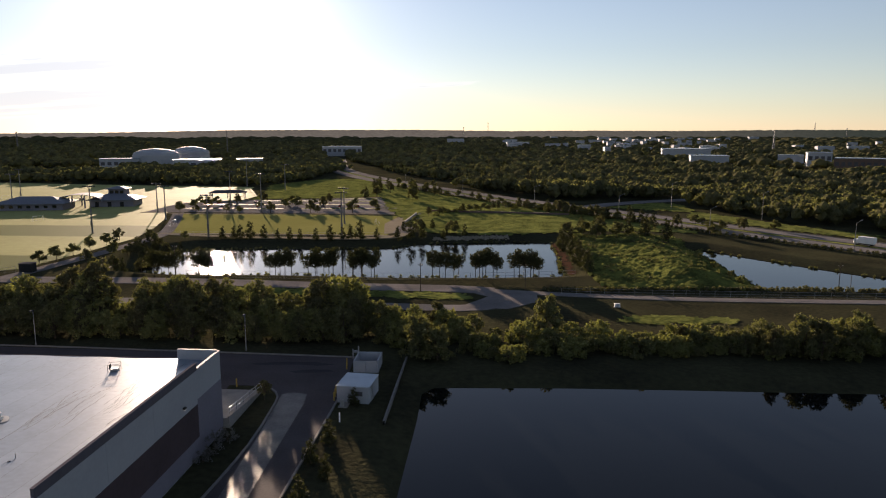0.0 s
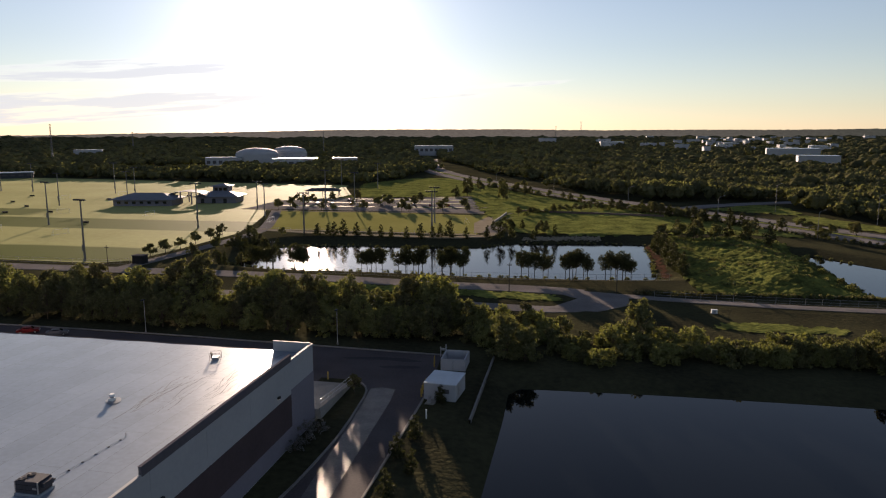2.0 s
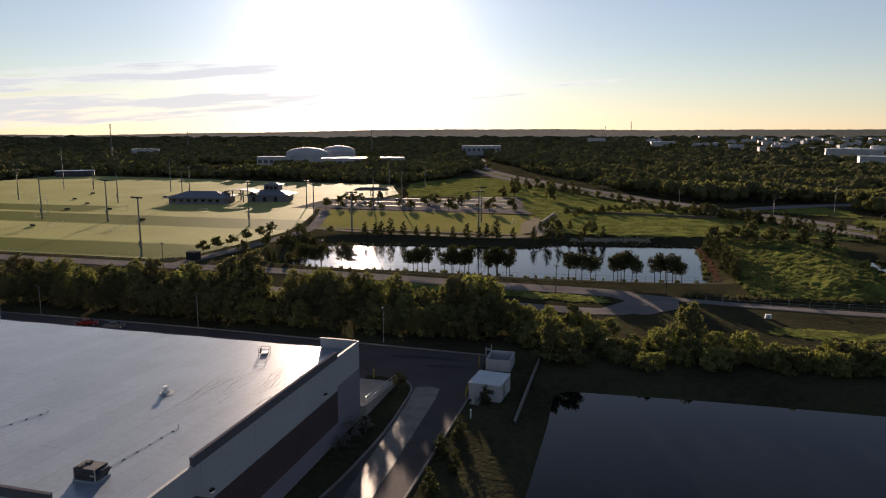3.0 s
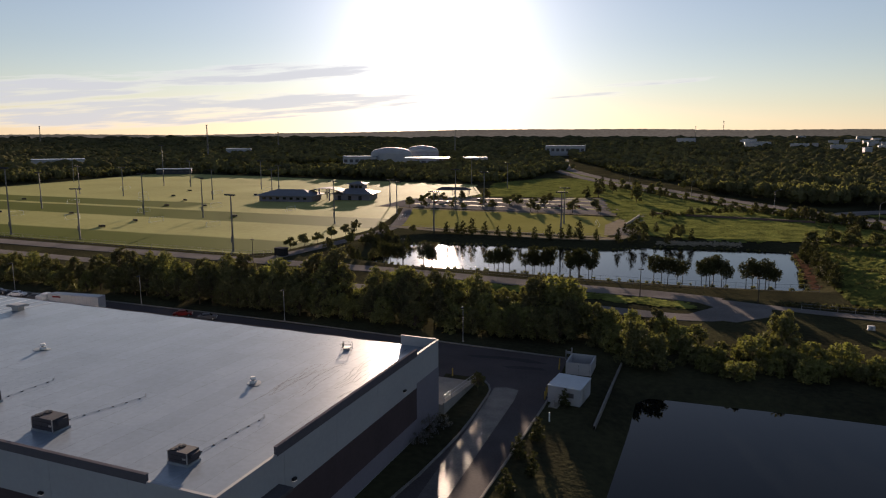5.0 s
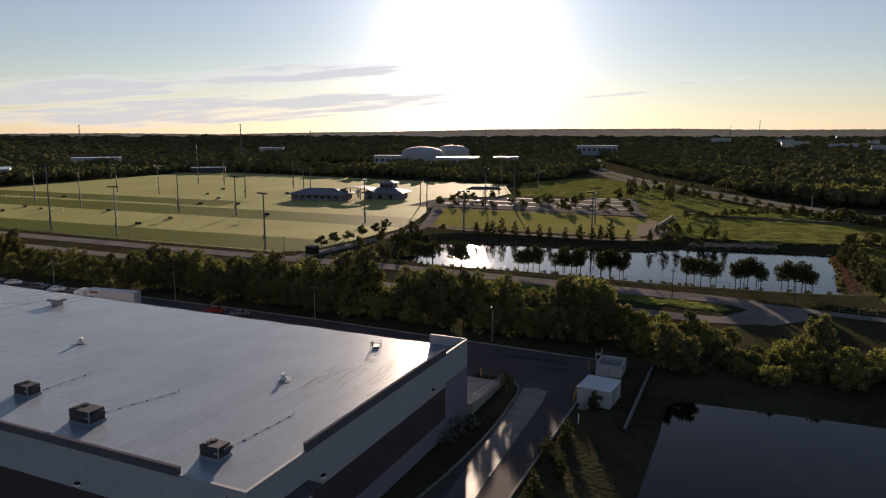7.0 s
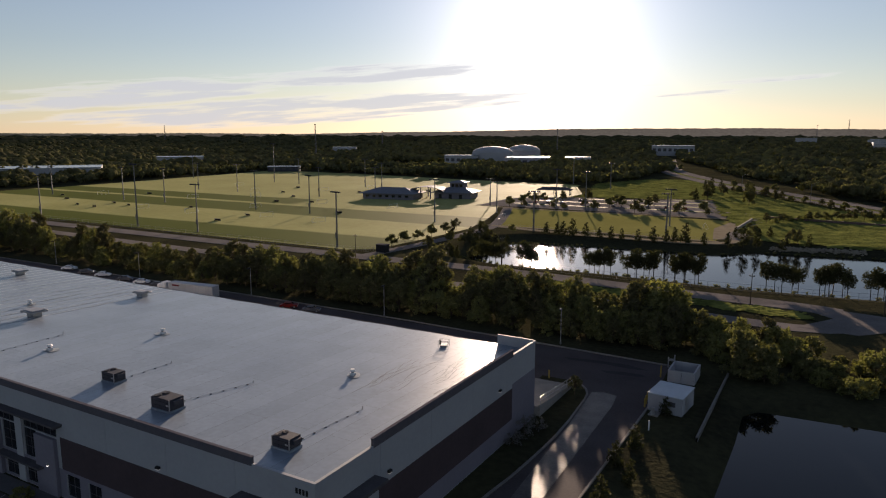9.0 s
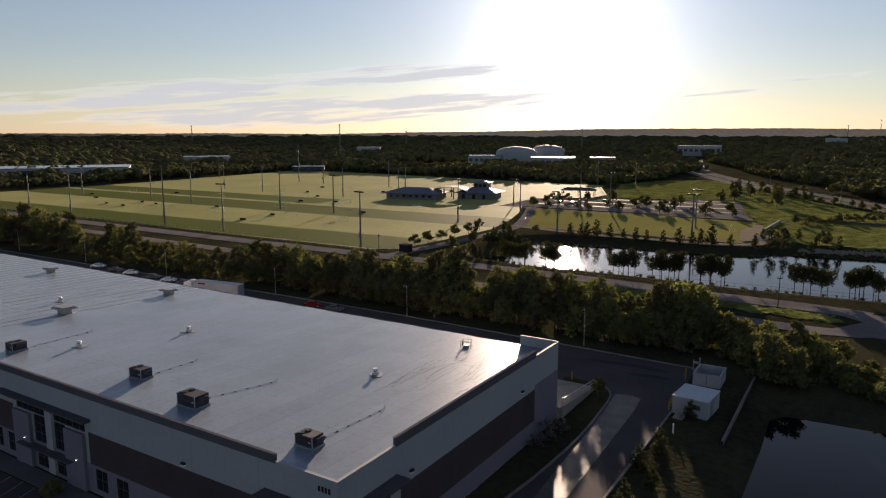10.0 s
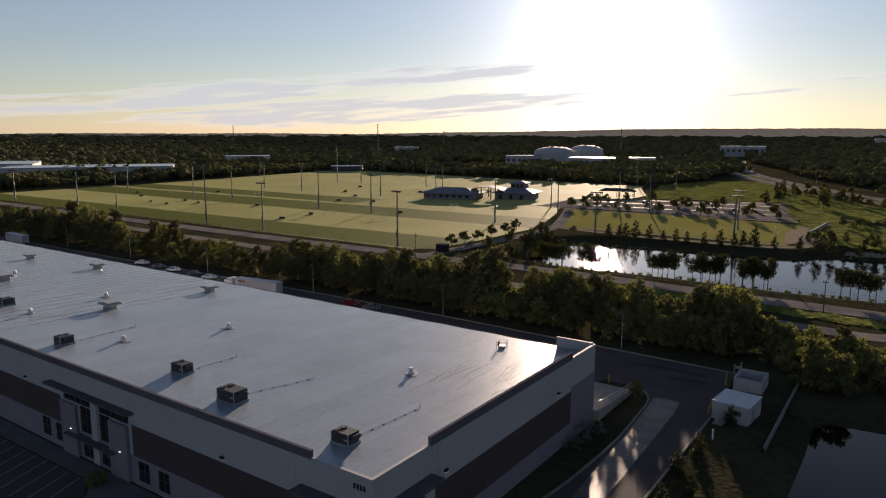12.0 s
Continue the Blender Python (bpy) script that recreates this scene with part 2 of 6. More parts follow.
def striped_field(name):
    """Playing field turf: broad mown bands of pale dewy and darker grass, with worn patches."""
    m = material(name, (0.36, 0.36, 0.145), (0.27, 0.272, 0.10), 0.8, 0.02, fine=0.35, bump=0.03, bump_scale=3, spec=0.004)
    t = m.node_tree
    b = t.nodes["Principled BSDF"]
    pale = b.inputs["Base Color"].links[0].from_socket
    geo, sep = t.nodes.new("ShaderNodeNewGeometry"), t.nodes.new("ShaderNodeSeparateXYZ")
    nz, add = t.nodes.new("ShaderNodeTexNoise"), t.nodes.new("ShaderNodeMath")
    nz.inputs["Scale"].default_value = 0.03
    add.operation, add.inputs[1].default_value = "MULTIPLY_ADD", 5.0
    lean = t.nodes.new("ShaderNodeMath")
    lean.operation, lean.inputs[1].default_value = "MULTIPLY_ADD", 0.05
    ramp, mix = t.nodes.new("ShaderNodeValToRGB"), t.nodes.new("ShaderNodeMixRGB")
    scale = t.nodes.new("ShaderNodeMapRange")
    scale.inputs["From Min"].default_value, scale.inputs["From Max"].default_value = 140 * PLAN, 340 * PLAN
    t.links.new(geo.outputs["Position"], sep.inputs[0])
    t.links.new(geo.outputs["Position"], nz.inputs["Vector"])
    t.links.new(sep.outputs["X"], lean.inputs[0])
    t.links.new(sep.outputs["Y"], lean.inputs[2])
    t.links.new(nz.outputs["Fac"], add.inputs[0])
    t.links.new(lean.outputs[0], add.inputs[2])
    t.links.new(add.outputs[0], scale.inputs["Value"])
    t.links.new(scale.outputs[0], ramp.inputs[0])
    cr = ramp.color_ramp
    cr.elements[0].position, cr.elements[0].color = 0.0, (0, 0, 0, 1)
    cr.elements[1].position, cr.elements[1].color = 1.0, (0, 0, 0, 1)
    for p, v in ((0.085, 0), (0.095, 1), (0.19, 1), (0.20, 0), (0.365, 0), (0.375, 1), (0.495, 1), (0.505, 0)):
        e = cr.elements.new(p)
        e.color = (v, v, v, 1)
    west, most, both, band = t.nodes.new("ShaderNodeMapRange"), t.nodes.new("ShaderNodeMath"), t.nodes.new("ShaderNodeMath"), t.nodes.new("ShaderNodeValToRGB")
    west.inputs["From Min"].default_value, west.inputs["From Max"].default_value = -196 * PLAN, -204 * PLAN
    br = band.color_ramp
    br.elements[0].position, br.elements[0].color = 0.0, (0, 0, 0, 1)
    br.elements[1].position, br.elements[1].color = 1.0, (0, 0, 0, 1)
    for p, v in ((0.52, 0), (0.53, 1), (0.63, 1), (0.64, 0)):
        br.elements.new(p).color = (v, v, v, 1)
    most.operation, both.operation = "MAXIMUM", "MULTIPLY"
    t.links.new(sep.outputs["X"], west.inputs["Value"])
    t.links.new(scale.outputs[0], band.inputs[0])
    t.links.new(west.outputs[0], both.inputs[0])
    t.links.new(band.outputs[0], both.inputs[1])
    t.links.new(both.outputs[0], most.inputs[0])
    t.links.new(ramp.outputs[0], most.inputs[1])
    t.links.new(most.outputs[0], mix.inputs[0])
    t.links.new(pale, mix.inputs[1])
    mix.inputs[2].default_value = (0.092, 0.112, 0.026, 1)
    t.links.new(mix.outputs[0], b.inputs["Base Color"])
    return m


def lit_material(name, colour, strength):
    m = bpy.data.materials.new(name)
    m.use_nodes = True
    b = m.node_tree.nodes["Principled BSDF"]
    b.inputs["Base Color"].default_value = (*colour, 1)
    b.inputs["Emission Color"].default_value, b.inputs["Emission Strength"].default_value = (*colour, 1), strength
    return m


M["lit"] = lit_material("lit_lamp_lens", (1.0, 0.93, 0.8), 0.9)
M["dim"] = lit_material("dim_lamp_lens", (0.8, 0.76, 0.7), 0.12)
M["field"] = striped_field("sports_turf")
M["pitch"] = material("pitch_grass", (0.25, 0.24, 0.08), (0.20, 0.195, 0.06), 0.8, 0.03, fine=0.5, bump=0.03, bump_scale=3, spec=0.0)


# ---- building blocks ----
def mesh_of(name, verts, faces, mat, smooth=False):
    me = bpy.data.meshes.new(name)
    me.from_pydata(verts, [], faces)
    if smooth:
        me.polygons.foreach_set("use_smooth", [True] * len(me.polygons))
    me.materials.append(mat)
    me.update()
    return me


def part(name, bm, mat, parent=None, label="", m=None):
    """Links a bmesh (or a ready mesh) as one mesh object, under a thing where one is given."""
    if isinstance(bm, bpy.types.Mesh):
        me = bm
    else:
        me = bpy.data.meshes.new(name)
        bm.to_mesh(me)
        bm.free()
        me.materials.append(mat)
    ob = new(name, me)
    if parent:
        ob.parent = parent
    if m is not None:
        ob.matrix_basis = m
    return tagged(ob, label)


def thing(name, m, label, category, group="", kind=""):
    ob = new(name)
    ob.empty_display_size = 0.5
    ob.matrix_basis = m
    return tagged(ob, label, category, group, kind)


def add_box(bm, x0, x1, y0, y1, z0, z1, bevel=0.0):
    v = [bm.verts.new(p) for p in ((x0, y0, z0), (x1, y0, z0), (x1, y1, z0), (x0, y1, z0), (x0, y0, z1), (x1, y0, z1), (x1, y1, z1), (x0, y1, z1))]
    f = [bm.faces.new([v[i] for i in q]) for q in ((3, 2, 1, 0), (4, 5, 6, 7), (0, 1, 5, 4), (1, 2, 6, 5), (2, 3, 7, 6), (3, 0, 4, 7))]
    if bevel:
        edges = {e for g in f for e in g.edges}
        bmesh.ops.bevel(bm, geom=list(edges), offset=bevel, segments=1, affect="EDGES")
    return bm


def box(x0, x1, y0, y1, z0, z1, bevel=0.0):
    return add_box(bmesh.new(), x0, x1, y0, y1, z0, z1, bevel)


def add_tube(bm, p0, p1, r0, r1=None, n=8, caps=True):
    p0, p1, r1 = Vector(p0), Vector(p1), r0 if r1 is None else r1
    q = (p1 - p0).to_track_quat("Z", "Y").to_matrix()
    rings = []
    for p, r in ((p0, r0), (p1, r1)):
        rings.append([bm.verts.new(p + q @ Vector((r * math.cos(2 * math.pi * k / n), r * math.sin(2 * math.pi * k / n), 0))) for k in range(n)])
    for k in range(n):
        bm.faces.new((rings[0][k], rings[0][(k + 1) % n], rings[1][(k + 1) % n], rings[1][k]))
    if caps:
        bm.faces.new(rings[0][::-1])
        bm.faces.new(rings[1])
    return bm


def tube(p0, p1, r0, r1=None, n=8):
    return add_tube(bmesh.new(), p0, p1, r0, r1, n)


def path_tube(points, r, n=4):
    """One tube bent along a line of points."""
    bm, rings = bmesh.new(), []
    for i, p in enumerate(points):
        d = (Vector(points[min(i + 1, len(points) - 1)]) - Vector(points[max(i - 1, 0)])).normalized()
        q = d.to_track_quat("Z", "Y").to_matrix()
        rings.append([bm.verts.new(Vector(p) + q @ Vector((r * math.cos(2 * math.pi * k / n), r * math.sin(2 * math.pi * k / n), 0))) for k in range(n)])
    for a, b in zip(rings, rings[1:]):
        for k in range(n):
            bm.faces.new((a[k], a[(k + 1) % n], b[(k + 1) % n], b[k]))
    bm.faces.new(rings[0][::-1])
    bm.faces.new(rings[-1])
    return bm


def inside(poly, x, y):
    """Which of the points x, y lie in the polygon (numpy arrays)."""
    x, y = np.asarray(x, float), np.asarray(y, float)
    res = np.zeros(x.shape, bool)
    for (x0, y0), (x1, y1) in zip(poly, poly[1:] + poly[:1]):
        if y0 != y1:
            res ^= ((y0 > y) != (y1 > y)) & (x < (x1 - x0) * (y - y0) / (y1 - y0) + x0)
    return res


def edge_distance(poly, x, y, closed=True):
    d = np.full(np.shape(x), 1e9)
    pairs = list(zip(poly, poly[1:] + poly[:1])) if closed else list(zip(poly, poly[1:]))
    for (x0, y0), (x1, y1) in pairs:
        dx, dy = x1 - x0, y1 - y0
        s = np.clip(((x - x0) * dx + (y - y0) * dy) / (dx * dx + dy * dy + 1e-12), 0, 1)
        d = np.minimum(d, np.hypot(x - x0 - s * dx, y - y0 - s * dy))
    return d


def smooth_line(points, step=3.0):
    """A polyline rounded through its points (Catmull-Rom)."""
    p = [Vector(q) for q in points]
    p = [p[0] * 2 - p[1]] + p + [p[-1] * 2 - p[-2]]
    out = []
    for a, b, c, d in zip(p, p[1:], p[2:], p[3:]):
        n = max(2, int((c - b).length / step))
        for k in range(n):
            t = k / n
            out.append(0.5 * ((2 * b) + (c - a) * t + (2 * a - 5 * b + 4 * c - d) * t * t + (3 * b - a - 3 * c + d) * t ** 3))
    return out + [p[-2]]


def strip_mesh(name, points, width, z, thick, mat, offset=0.0):
    """A band of even width along a line, with sides down to the ground."""
    line = smooth_line(points)
    verts, faces = [], []
    for i, p in enumerate(line):
        d = (line[min(i + 1, len(line) - 1)] - line[max(i - 1, 0)]).normalized()
        side = Vector((-d.y, d.x))
        for s, zz in ((-0.5, z - thick), (-0.5, z), (0.5, z), (0.5, z - thick)):
            q = p + side * (s * width + offset)
            verts.append((q.x, q.y, zz))
    for i in range(len(line) - 1):
        a, b = 4 * i, 4 * i + 4
        for k in range(3):
            faces.append((a + k, a + k + 1, b + k + 1, b + k))
    return mesh_of(name, verts, faces, mat)


def sheet(name, poly, z, mat, thick=0.3):
    bm = bmesh.new()
    top = bm.faces.new([bm.verts.new((x, y, z)) for x, y in poly])
    if top.normal.z < 0 or sum((a[0] * b[1] - b[0] * a[1]) for a, b in zip(poly, poly[1:] + poly[:1])) < 0:
        top.normal_flip()
    low = bmesh.ops.extrude_face_region(bm, geom=[top])
    for v in [e for e in low["geom"] if isinstance(e, bmesh.types.BMVert)]:
        v.co.z = z
    for v in top.verts:
        v.co.z = z - thick
    bmesh.ops.recalc_face_normals(bm, faces=bm.faces)
    return part(name, bm, mat)


def patch(name, poly, mat, cell=1.4, lift=0.06, rough=0.12):
    """Uneven growth over the ground inside an outline: follows the land, with tufts."""
    xs = np.arange(min(p[0] for p in poly), max(p[0] for p in poly) + cell, cell)
    ys = np.arange(min(p[1] for p in poly), max(p[1] for p in poly) + cell, cell)
    X, Y = np.meshgrid(xs, ys)
    tuft = np.sin(X * 1.9 + 2 * np.sin(Y * 0.7)) * np.sin(Y * 1.7 + 2 * np.sin(X * 0.6)) + 0.8 * np.random.default_rng(3).normal(size=X.shape)
    Z = ground_height(X, Y) + lift + rough * (tuft + 1.2).clip(0)
    wob = 0.9 * np.sin(X * 0.9 + Y * 0.3) * np.sin(Y * 0.8) + 0.5 * np.sin(X * 2.7) * np.sin(Y * 2.3)
    keep = inside(poly, X[:-1, :-1] + cell / 2 + wob[:-1, :-1], Y[:-1, :-1] + cell / 2 + wob[1:, 1:])
    idx = np.arange(X.size).reshape(X.shape)
    quads = np.stack([idx[:-1, :-1], idx[:-1, 1:], idx[1:, 1:], idx[1:, :-1]], -1)[keep]
    used_ids, inv = np.unique(quads, return_inverse=True)
    verts = np.stack([X.ravel(), Y.ravel(), Z.ravel()], 1)[used_ids]
    return new(name, mesh_of(name, verts.tolist(), inv.reshape(-1, 4).tolist(), mat, True))


# ---- the ground, one sheet to the horizon, dished out for three ponds ----
POND_NEAR = [(-5.5, 15), (-4.2, 59.4), (-3.0, 76.8), (-2.7, 85.2), (-1.2, 87.4), (16, 87.3), (31, 86.6), (60, 85.0), (98, 82), (104, 40), (96, 12)]
POND_MID = [(-78, 171), (-77, 196), (-71, 203), (-51, 205), (-16, 206.4), (-4, 215), (21, 217.6), (33.5, 217.5), (31.5, 190), (29.2, 166), (27, 164.5), (13, 163.4), (-11, 163.2), (-39, 166), (-67, 167)]
POND_RIGHT = [(70.5, 201), (75, 201), (88, 181), (104, 160), (117, 143), (112, 140), (92, 146.5), (69, 148), (70, 165), (72, 188)]
PONDS = [(POND_NEAR, -0.8, 4.0), (POND_MID, -1.8, 9.0), (POND_RIGHT, -1.4, 6.0)]


def ground_height(x, y):
    x, y = np.asarray(x, float), np.asarray(y, float)
    far = np.clip((np.hypot(x, y) - 800) / 1300, 0, 1)
    z = 17.5 * far * far * (3 - 2 * far) * (1 + 0.08 * np.sin(x * 0.0021) + 0.08 * np.sin(y * 0.0017 + x * 0.0007))
    z = z + 1.9 * np.exp(-((x - 57 - (y - 185) * 0.06) / 8.0) ** 2) * np.clip((y - 140) / 14, 0, 1) * np.clip((226 - y) / 18, 0, 1)
    for poly, level, bank in PONDS:
        d = edge_distance(poly, x, y)
        d = np.where(inside(poly, x, y), -d, d)
        z = np.where(d < bank, np.minimum(z, level * np.clip(1 - d / bank, 0, 1.6)), z)
    return z


def axis(lo, hi, step, far):
    core = list(np.arange(lo, hi + step / 2, step))
    out, s, v = [], step, core[-1]
    while v < far:
        s *= 1.18
        v += s
        out.append(v)
    low, s, v = [], step, core[0]
    while v > -far:
        s *= 1.18
        v -= s
        low.append(v)
    return np.array(low[::-1] + core + out)


gx, gy = axis(-110, 125, 1.1, 3550), axis(50, 235, 1.0, 3550)
GX, GY = np.meshgrid(gx, gy)
GZ = ground_height(GX, GY)
nx, ny = len(gx), len(gy)
idx = np.arange(nx * ny).reshape(ny, nx)
quads = np.stack([idx[:-1, :-1], idx[:-1, 1:], idx[1:, 1:], idx[1:, :-1]], -1).reshape(-1, 4)
me = mesh_of("ground", np.stack([GX.ravel(), GY.ravel(), GZ.ravel()], 1).tolist(), quads.tolist(), M["ground"], True)
tagged(new("ground", me), "rough dark green grass over flat land", "ground", kind="structure")
for (poly, level, bank), what in zip(PONDS, ("dark still retention pond beside the drive", "still pond reflecting sky, edged by pines", "long still pond beside the highway")):
    grown = []
    cx, cy = sum(p[0] for p in poly) / len(poly), sum(p[1] for p in poly) / len(poly)
    for x, y in poly:
        d = Vector((x - cx, y - cy)).normalized()
        grown.append((x + d.x * 1.2, y + d.y * 1.2))
    w = sheet("water", grown, level, M["rippled"] if poly is POND_MID else M["water"], 0.02)
    tagged(w, what, "pond", kind="structure")


# ---- roads, fields, paving ----
ROAD = [(-420, 176), (-300, 166), (-230, 160.5), (-150, 155), (-98, 152.2), (-60, 150.6), (-22, 145.7), (2, 143.2), (10, 141)]
TRAIL = [(12, 140.2), (17, 139.4), (46, 134.1), (85, 131.4), (150, 128), (260, 118)]
LANE = [(-240, 149), (-150, 141), (-100, 136), (-67, 132.6), (-33, 131.4), (-10, 128.2), (3, 126.8), (10, 129), (13, 134), (12, 141)]
HIGHWAY = [(190, 96), (152, 148), (124, 194), (100, 230), (74, 274), (32, 339), (-15, 427), (-68, 551), (-98, 660), (-120, 800), (-150, 1000)]


def structure(name, me, label, category):
    return tagged(new(name, me), label, category, kind="structure")


structure("road", strip_mesh("road", ROAD, 6.2, 0.10, 0.35, M["old_asphalt"]), "worn grey two-lane asphalt road", "road")
structure("road", strip_mesh("road", TRAIL, 3.0, 0.11, 0.35, M["old_asphalt"]), "narrow paved trail past the ponds", "road")
structure("road", strip_mesh("road", LANE, 4.6, 0.07, 0.3, M["old_asphalt"]), "old paved lane with a turning loop", "road")
tagged(sheet("pavement", [(3, 127.5), (12, 126), (18.5, 132), (19, 140.6), (11, 142.6), (4, 141.5), (9, 136)], 0.085, M["old_asphalt"]), "pale asphalt apron where the lanes meet", "pavement", kind="structure")
for off, nm in ((-6.0, "near"), (6.5, "far")):
    structure("road", strip_mesh("road", HIGHWAY, 8.0, 0.25, 0.6, M["old_asphalt"], off), "grey asphalt highway carriageway", "road")
    for side in (-4.1, 4.1):
        structure("kerb", strip_mesh("kerb", HIGHWAY, 0.25, 0.40, 0.6, M["kerb"], off + side), "concrete highway kerb", "kerb")
structure("road_median", strip_mesh("road_median", HIGHWAY, 4.0, 0.22, 0.5, M["meadow"], 0.2), "grass strip between the carriageways", "grass")
structure("road", strip_mesh("road", [(60, 296), (70, 315), (99, 334), (140, 350), (200, 368)], 9, 0.2, 0.5, M["old_asphalt"]), "side street joining the highway", "road")
structure("path", strip_mesh("path", [(-98, 155), (-96, 166), (-93.5, 181), (-91, 200), (-90, 222), (-97, 250), (-108, 285)], 4.2, 0.09, 0.3, M["old_asphalt"]), "paved path between fields and pond", "path")
structure("path", strip_mesh("path", [(-90, 224), (-70, 219), (-52, 216), (-16, 218), (-12, 245), (-10.5, 270), (-9, 298), (-16, 330)], 3.4, 0.08, 0.3, M["sand"]), "pale path round the practice pitch", "path")

# the open sports ground and its practice pitch
tagged(sheet("sports_field", [(-395, 181), (-352, 177), (-219, 168), (-157, 163), (-108, 160), (-101, 164), (-98, 185), (-95, 214), (-99, 238), (-105, 262), (-113, 286), (-123, 325),
                              (-98, 341), (-96, 362), (-112, 410), (-114, 424), (-192, 438), (-300, 462), (-392, 478), (-385, 300)], 0.05, M["field"]),
       "pale dewy sports turf mown in broad bands", "sports field", kind="structure")
tagged(sheet("sports_field", [(-93, 226), (-88, 224), (-18, 221), (-16, 240), (-18, 274), (-60, 280), (-106, 283), (-100, 262)], 0.06, M["pitch"]), "green practice pitch beside the pond", "sports field", kind="structure")
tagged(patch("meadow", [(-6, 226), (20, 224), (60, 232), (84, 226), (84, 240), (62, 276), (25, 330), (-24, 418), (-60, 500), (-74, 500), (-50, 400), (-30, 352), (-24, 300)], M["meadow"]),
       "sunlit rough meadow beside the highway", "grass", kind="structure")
tagged(patch("meadow", [(33.5, 156), (34, 144), (40, 141.5), (67, 140.5), (69, 160), (71, 192), (72, 216), (47, 219), (42, 226), (40, 200)], M["shaded_bank_grass"], 0.7, 0.06, 0.22), "grass bank between two ponds, pine shade in its colour", "grass", kind="structure")
# pool of sun on the grass, painted with the lighter meadow colour
tagged(patch("meadow", [(30, 117), (36, 115.6), (44, 115.4), (51, 116.4), (52, 119.2), (45, 120.8), (38, 121.6), (31, 120.4)], M["meadow"], 0.6, 0.03, 0.05), "rough grass patch behind the shrubs, sunlight in its lighter colour", "grass", kind="structure")
tagged(patch("meadow", [(-60, 140), (-25, 136.8), (-5, 134), (5, 133), (7, 136), (1, 139.3), (-22, 141.8), (-60, 146.8)], M["meadow"], 0.6, 0.05, 0.08), "grass island between road and lane", "grass", kind="structure")
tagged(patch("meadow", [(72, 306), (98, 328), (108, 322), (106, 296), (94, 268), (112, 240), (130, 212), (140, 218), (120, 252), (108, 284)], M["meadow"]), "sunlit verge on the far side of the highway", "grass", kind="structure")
tagged(sheet("parking_lot", [(-123, 288), (-60, 284.5), (-20, 282), (-19, 300), (-21, 356), (-46, 349), (-97, 337), (-122, 322)], 0.07, M["old_asphalt"]), "grey asphalt car park with planted islands", "parking lot", kind="structure")
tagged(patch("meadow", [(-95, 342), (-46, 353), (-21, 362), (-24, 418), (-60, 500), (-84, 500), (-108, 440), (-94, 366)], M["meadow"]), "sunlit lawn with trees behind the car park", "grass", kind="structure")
for y0, x0, x1 in ((300, -112, -68), (300, -62, -26), (317, -110, -70), (317, -64, -27), (334, -88, -30), (346, -50, -28)):
    tagged(sheet("planted_island", [(x0, y0 + 1.6), (x0 + 2, y0), (x1 - 2, y0 - 1.2), (x1, y0 + 0.4), (x1 - 2, y0 + 2.2), (x0 + 2, y0 + 3.4)], 0.16, M["lawn"], 0.2), "narrow grass island between parking rows", "grass", kind="structure")
for line, w in (([(-124, 287), (-94.9, 280.5), (-47.5, 281), (-19, 280.4)], 2.0), ([(-97, 225.2), (-77.5, 224.4), (-45.5, 222.6), (-17, 219.8)], 1.8), ([(-121, 324), (-97, 339.4), (-70, 349), (-46, 351.4), (-20, 360)], 1.6)):
    structure("path", strip_mesh("path", line, w, 0.12, 0.3, M["sand"]), "pale concrete walk along pitch and car park", "path")
structure("road", strip_mesh("road", [(-13.4, 226), (-11.8, 245), (-8.8, 272), (-7.6, 288), (-13, 298), (-26, 303)], 6.0, 0.13, 0.35, M["old_asphalt"]), "asphalt drive into the sports car park", "road")
structure("low_wall", strip_mesh("low_wall", [(-14.2, 246), (-11.6, 268), (-10.6, 278)], 0.5, 1.1, 1.4, M["concrete"]), "pale low wall beside the drive", "wall")
structure("low_wall", strip_mesh("low_wall", [(-5, 289), (20, 283.5), (50, 277)], 0.6, 0.9, 1.4, M["dirt_wall"]), "low dark brick wall along the meadow", "wall")
tagged(sheet("gravel_patch", [(-19, 224), (-13, 228), (-12, 262), (-17, 272), (-21, 250)], 0.09, M["sand"]), "pale worn sandy ground at the pitch corner", "gravel", kind="structure")
tagged(patch("soil_bank", [(30.4, 165), (31.8, 165), (33.6, 186), (35.4, 213), (33.8, 215), (32.0, 188)], M["dirt"], 0.45, 0.05, 0.06), "strip of bare red soil along the bank", "soil", kind="structure")
tagged(patch("soil_bank", [(59.5, 204), (63, 206), (65.5, 198), (66, 186), (62.5, 184), (61.5, 194)], M["dirt"], 0.5, 0.12, 0.10), "bare red soil scar on the grass bank", "soil", kind="structure")
stone_rng = np.random.default_rng(11)
verts, faces = [], []
for k in range(420):          # a pebble of eight uneven faces for each stone
    x = -3 + 24 * stone_rng.random()
    y = 219.3 + 0.14 * (x + 3) + stone_rng.normal() * 0.9
    s, z = 0.22 + 0.33 * stone_rng.random(), float(ground_height(np.array([x]), np.array([y]))[0])
    o = len(verts)
    for p in ((1, 0, 0), (0, 1, 0), (-1, 0, 0), (0, -1, 0), (0.1, 0.1, 0.7), (0, 0, -0.7)):
        verts.append(tuple(c + s * q * (0.75 + 0.5 * stone_rng.random()) for c, q in zip((x, y, z + 0.1), p)))
    for a, b in ((0, 1), (1, 2), (2, 3), (3, 0)):
        faces += [(o + a, o + b, o + 4), (o + b, o + a, o + 5)]
tagged(new("rock_bank", mesh_of("rock_bank", verts, faces, M["sand"])), "pale stone rubble along the pond bank", "stones", kind="stuff")
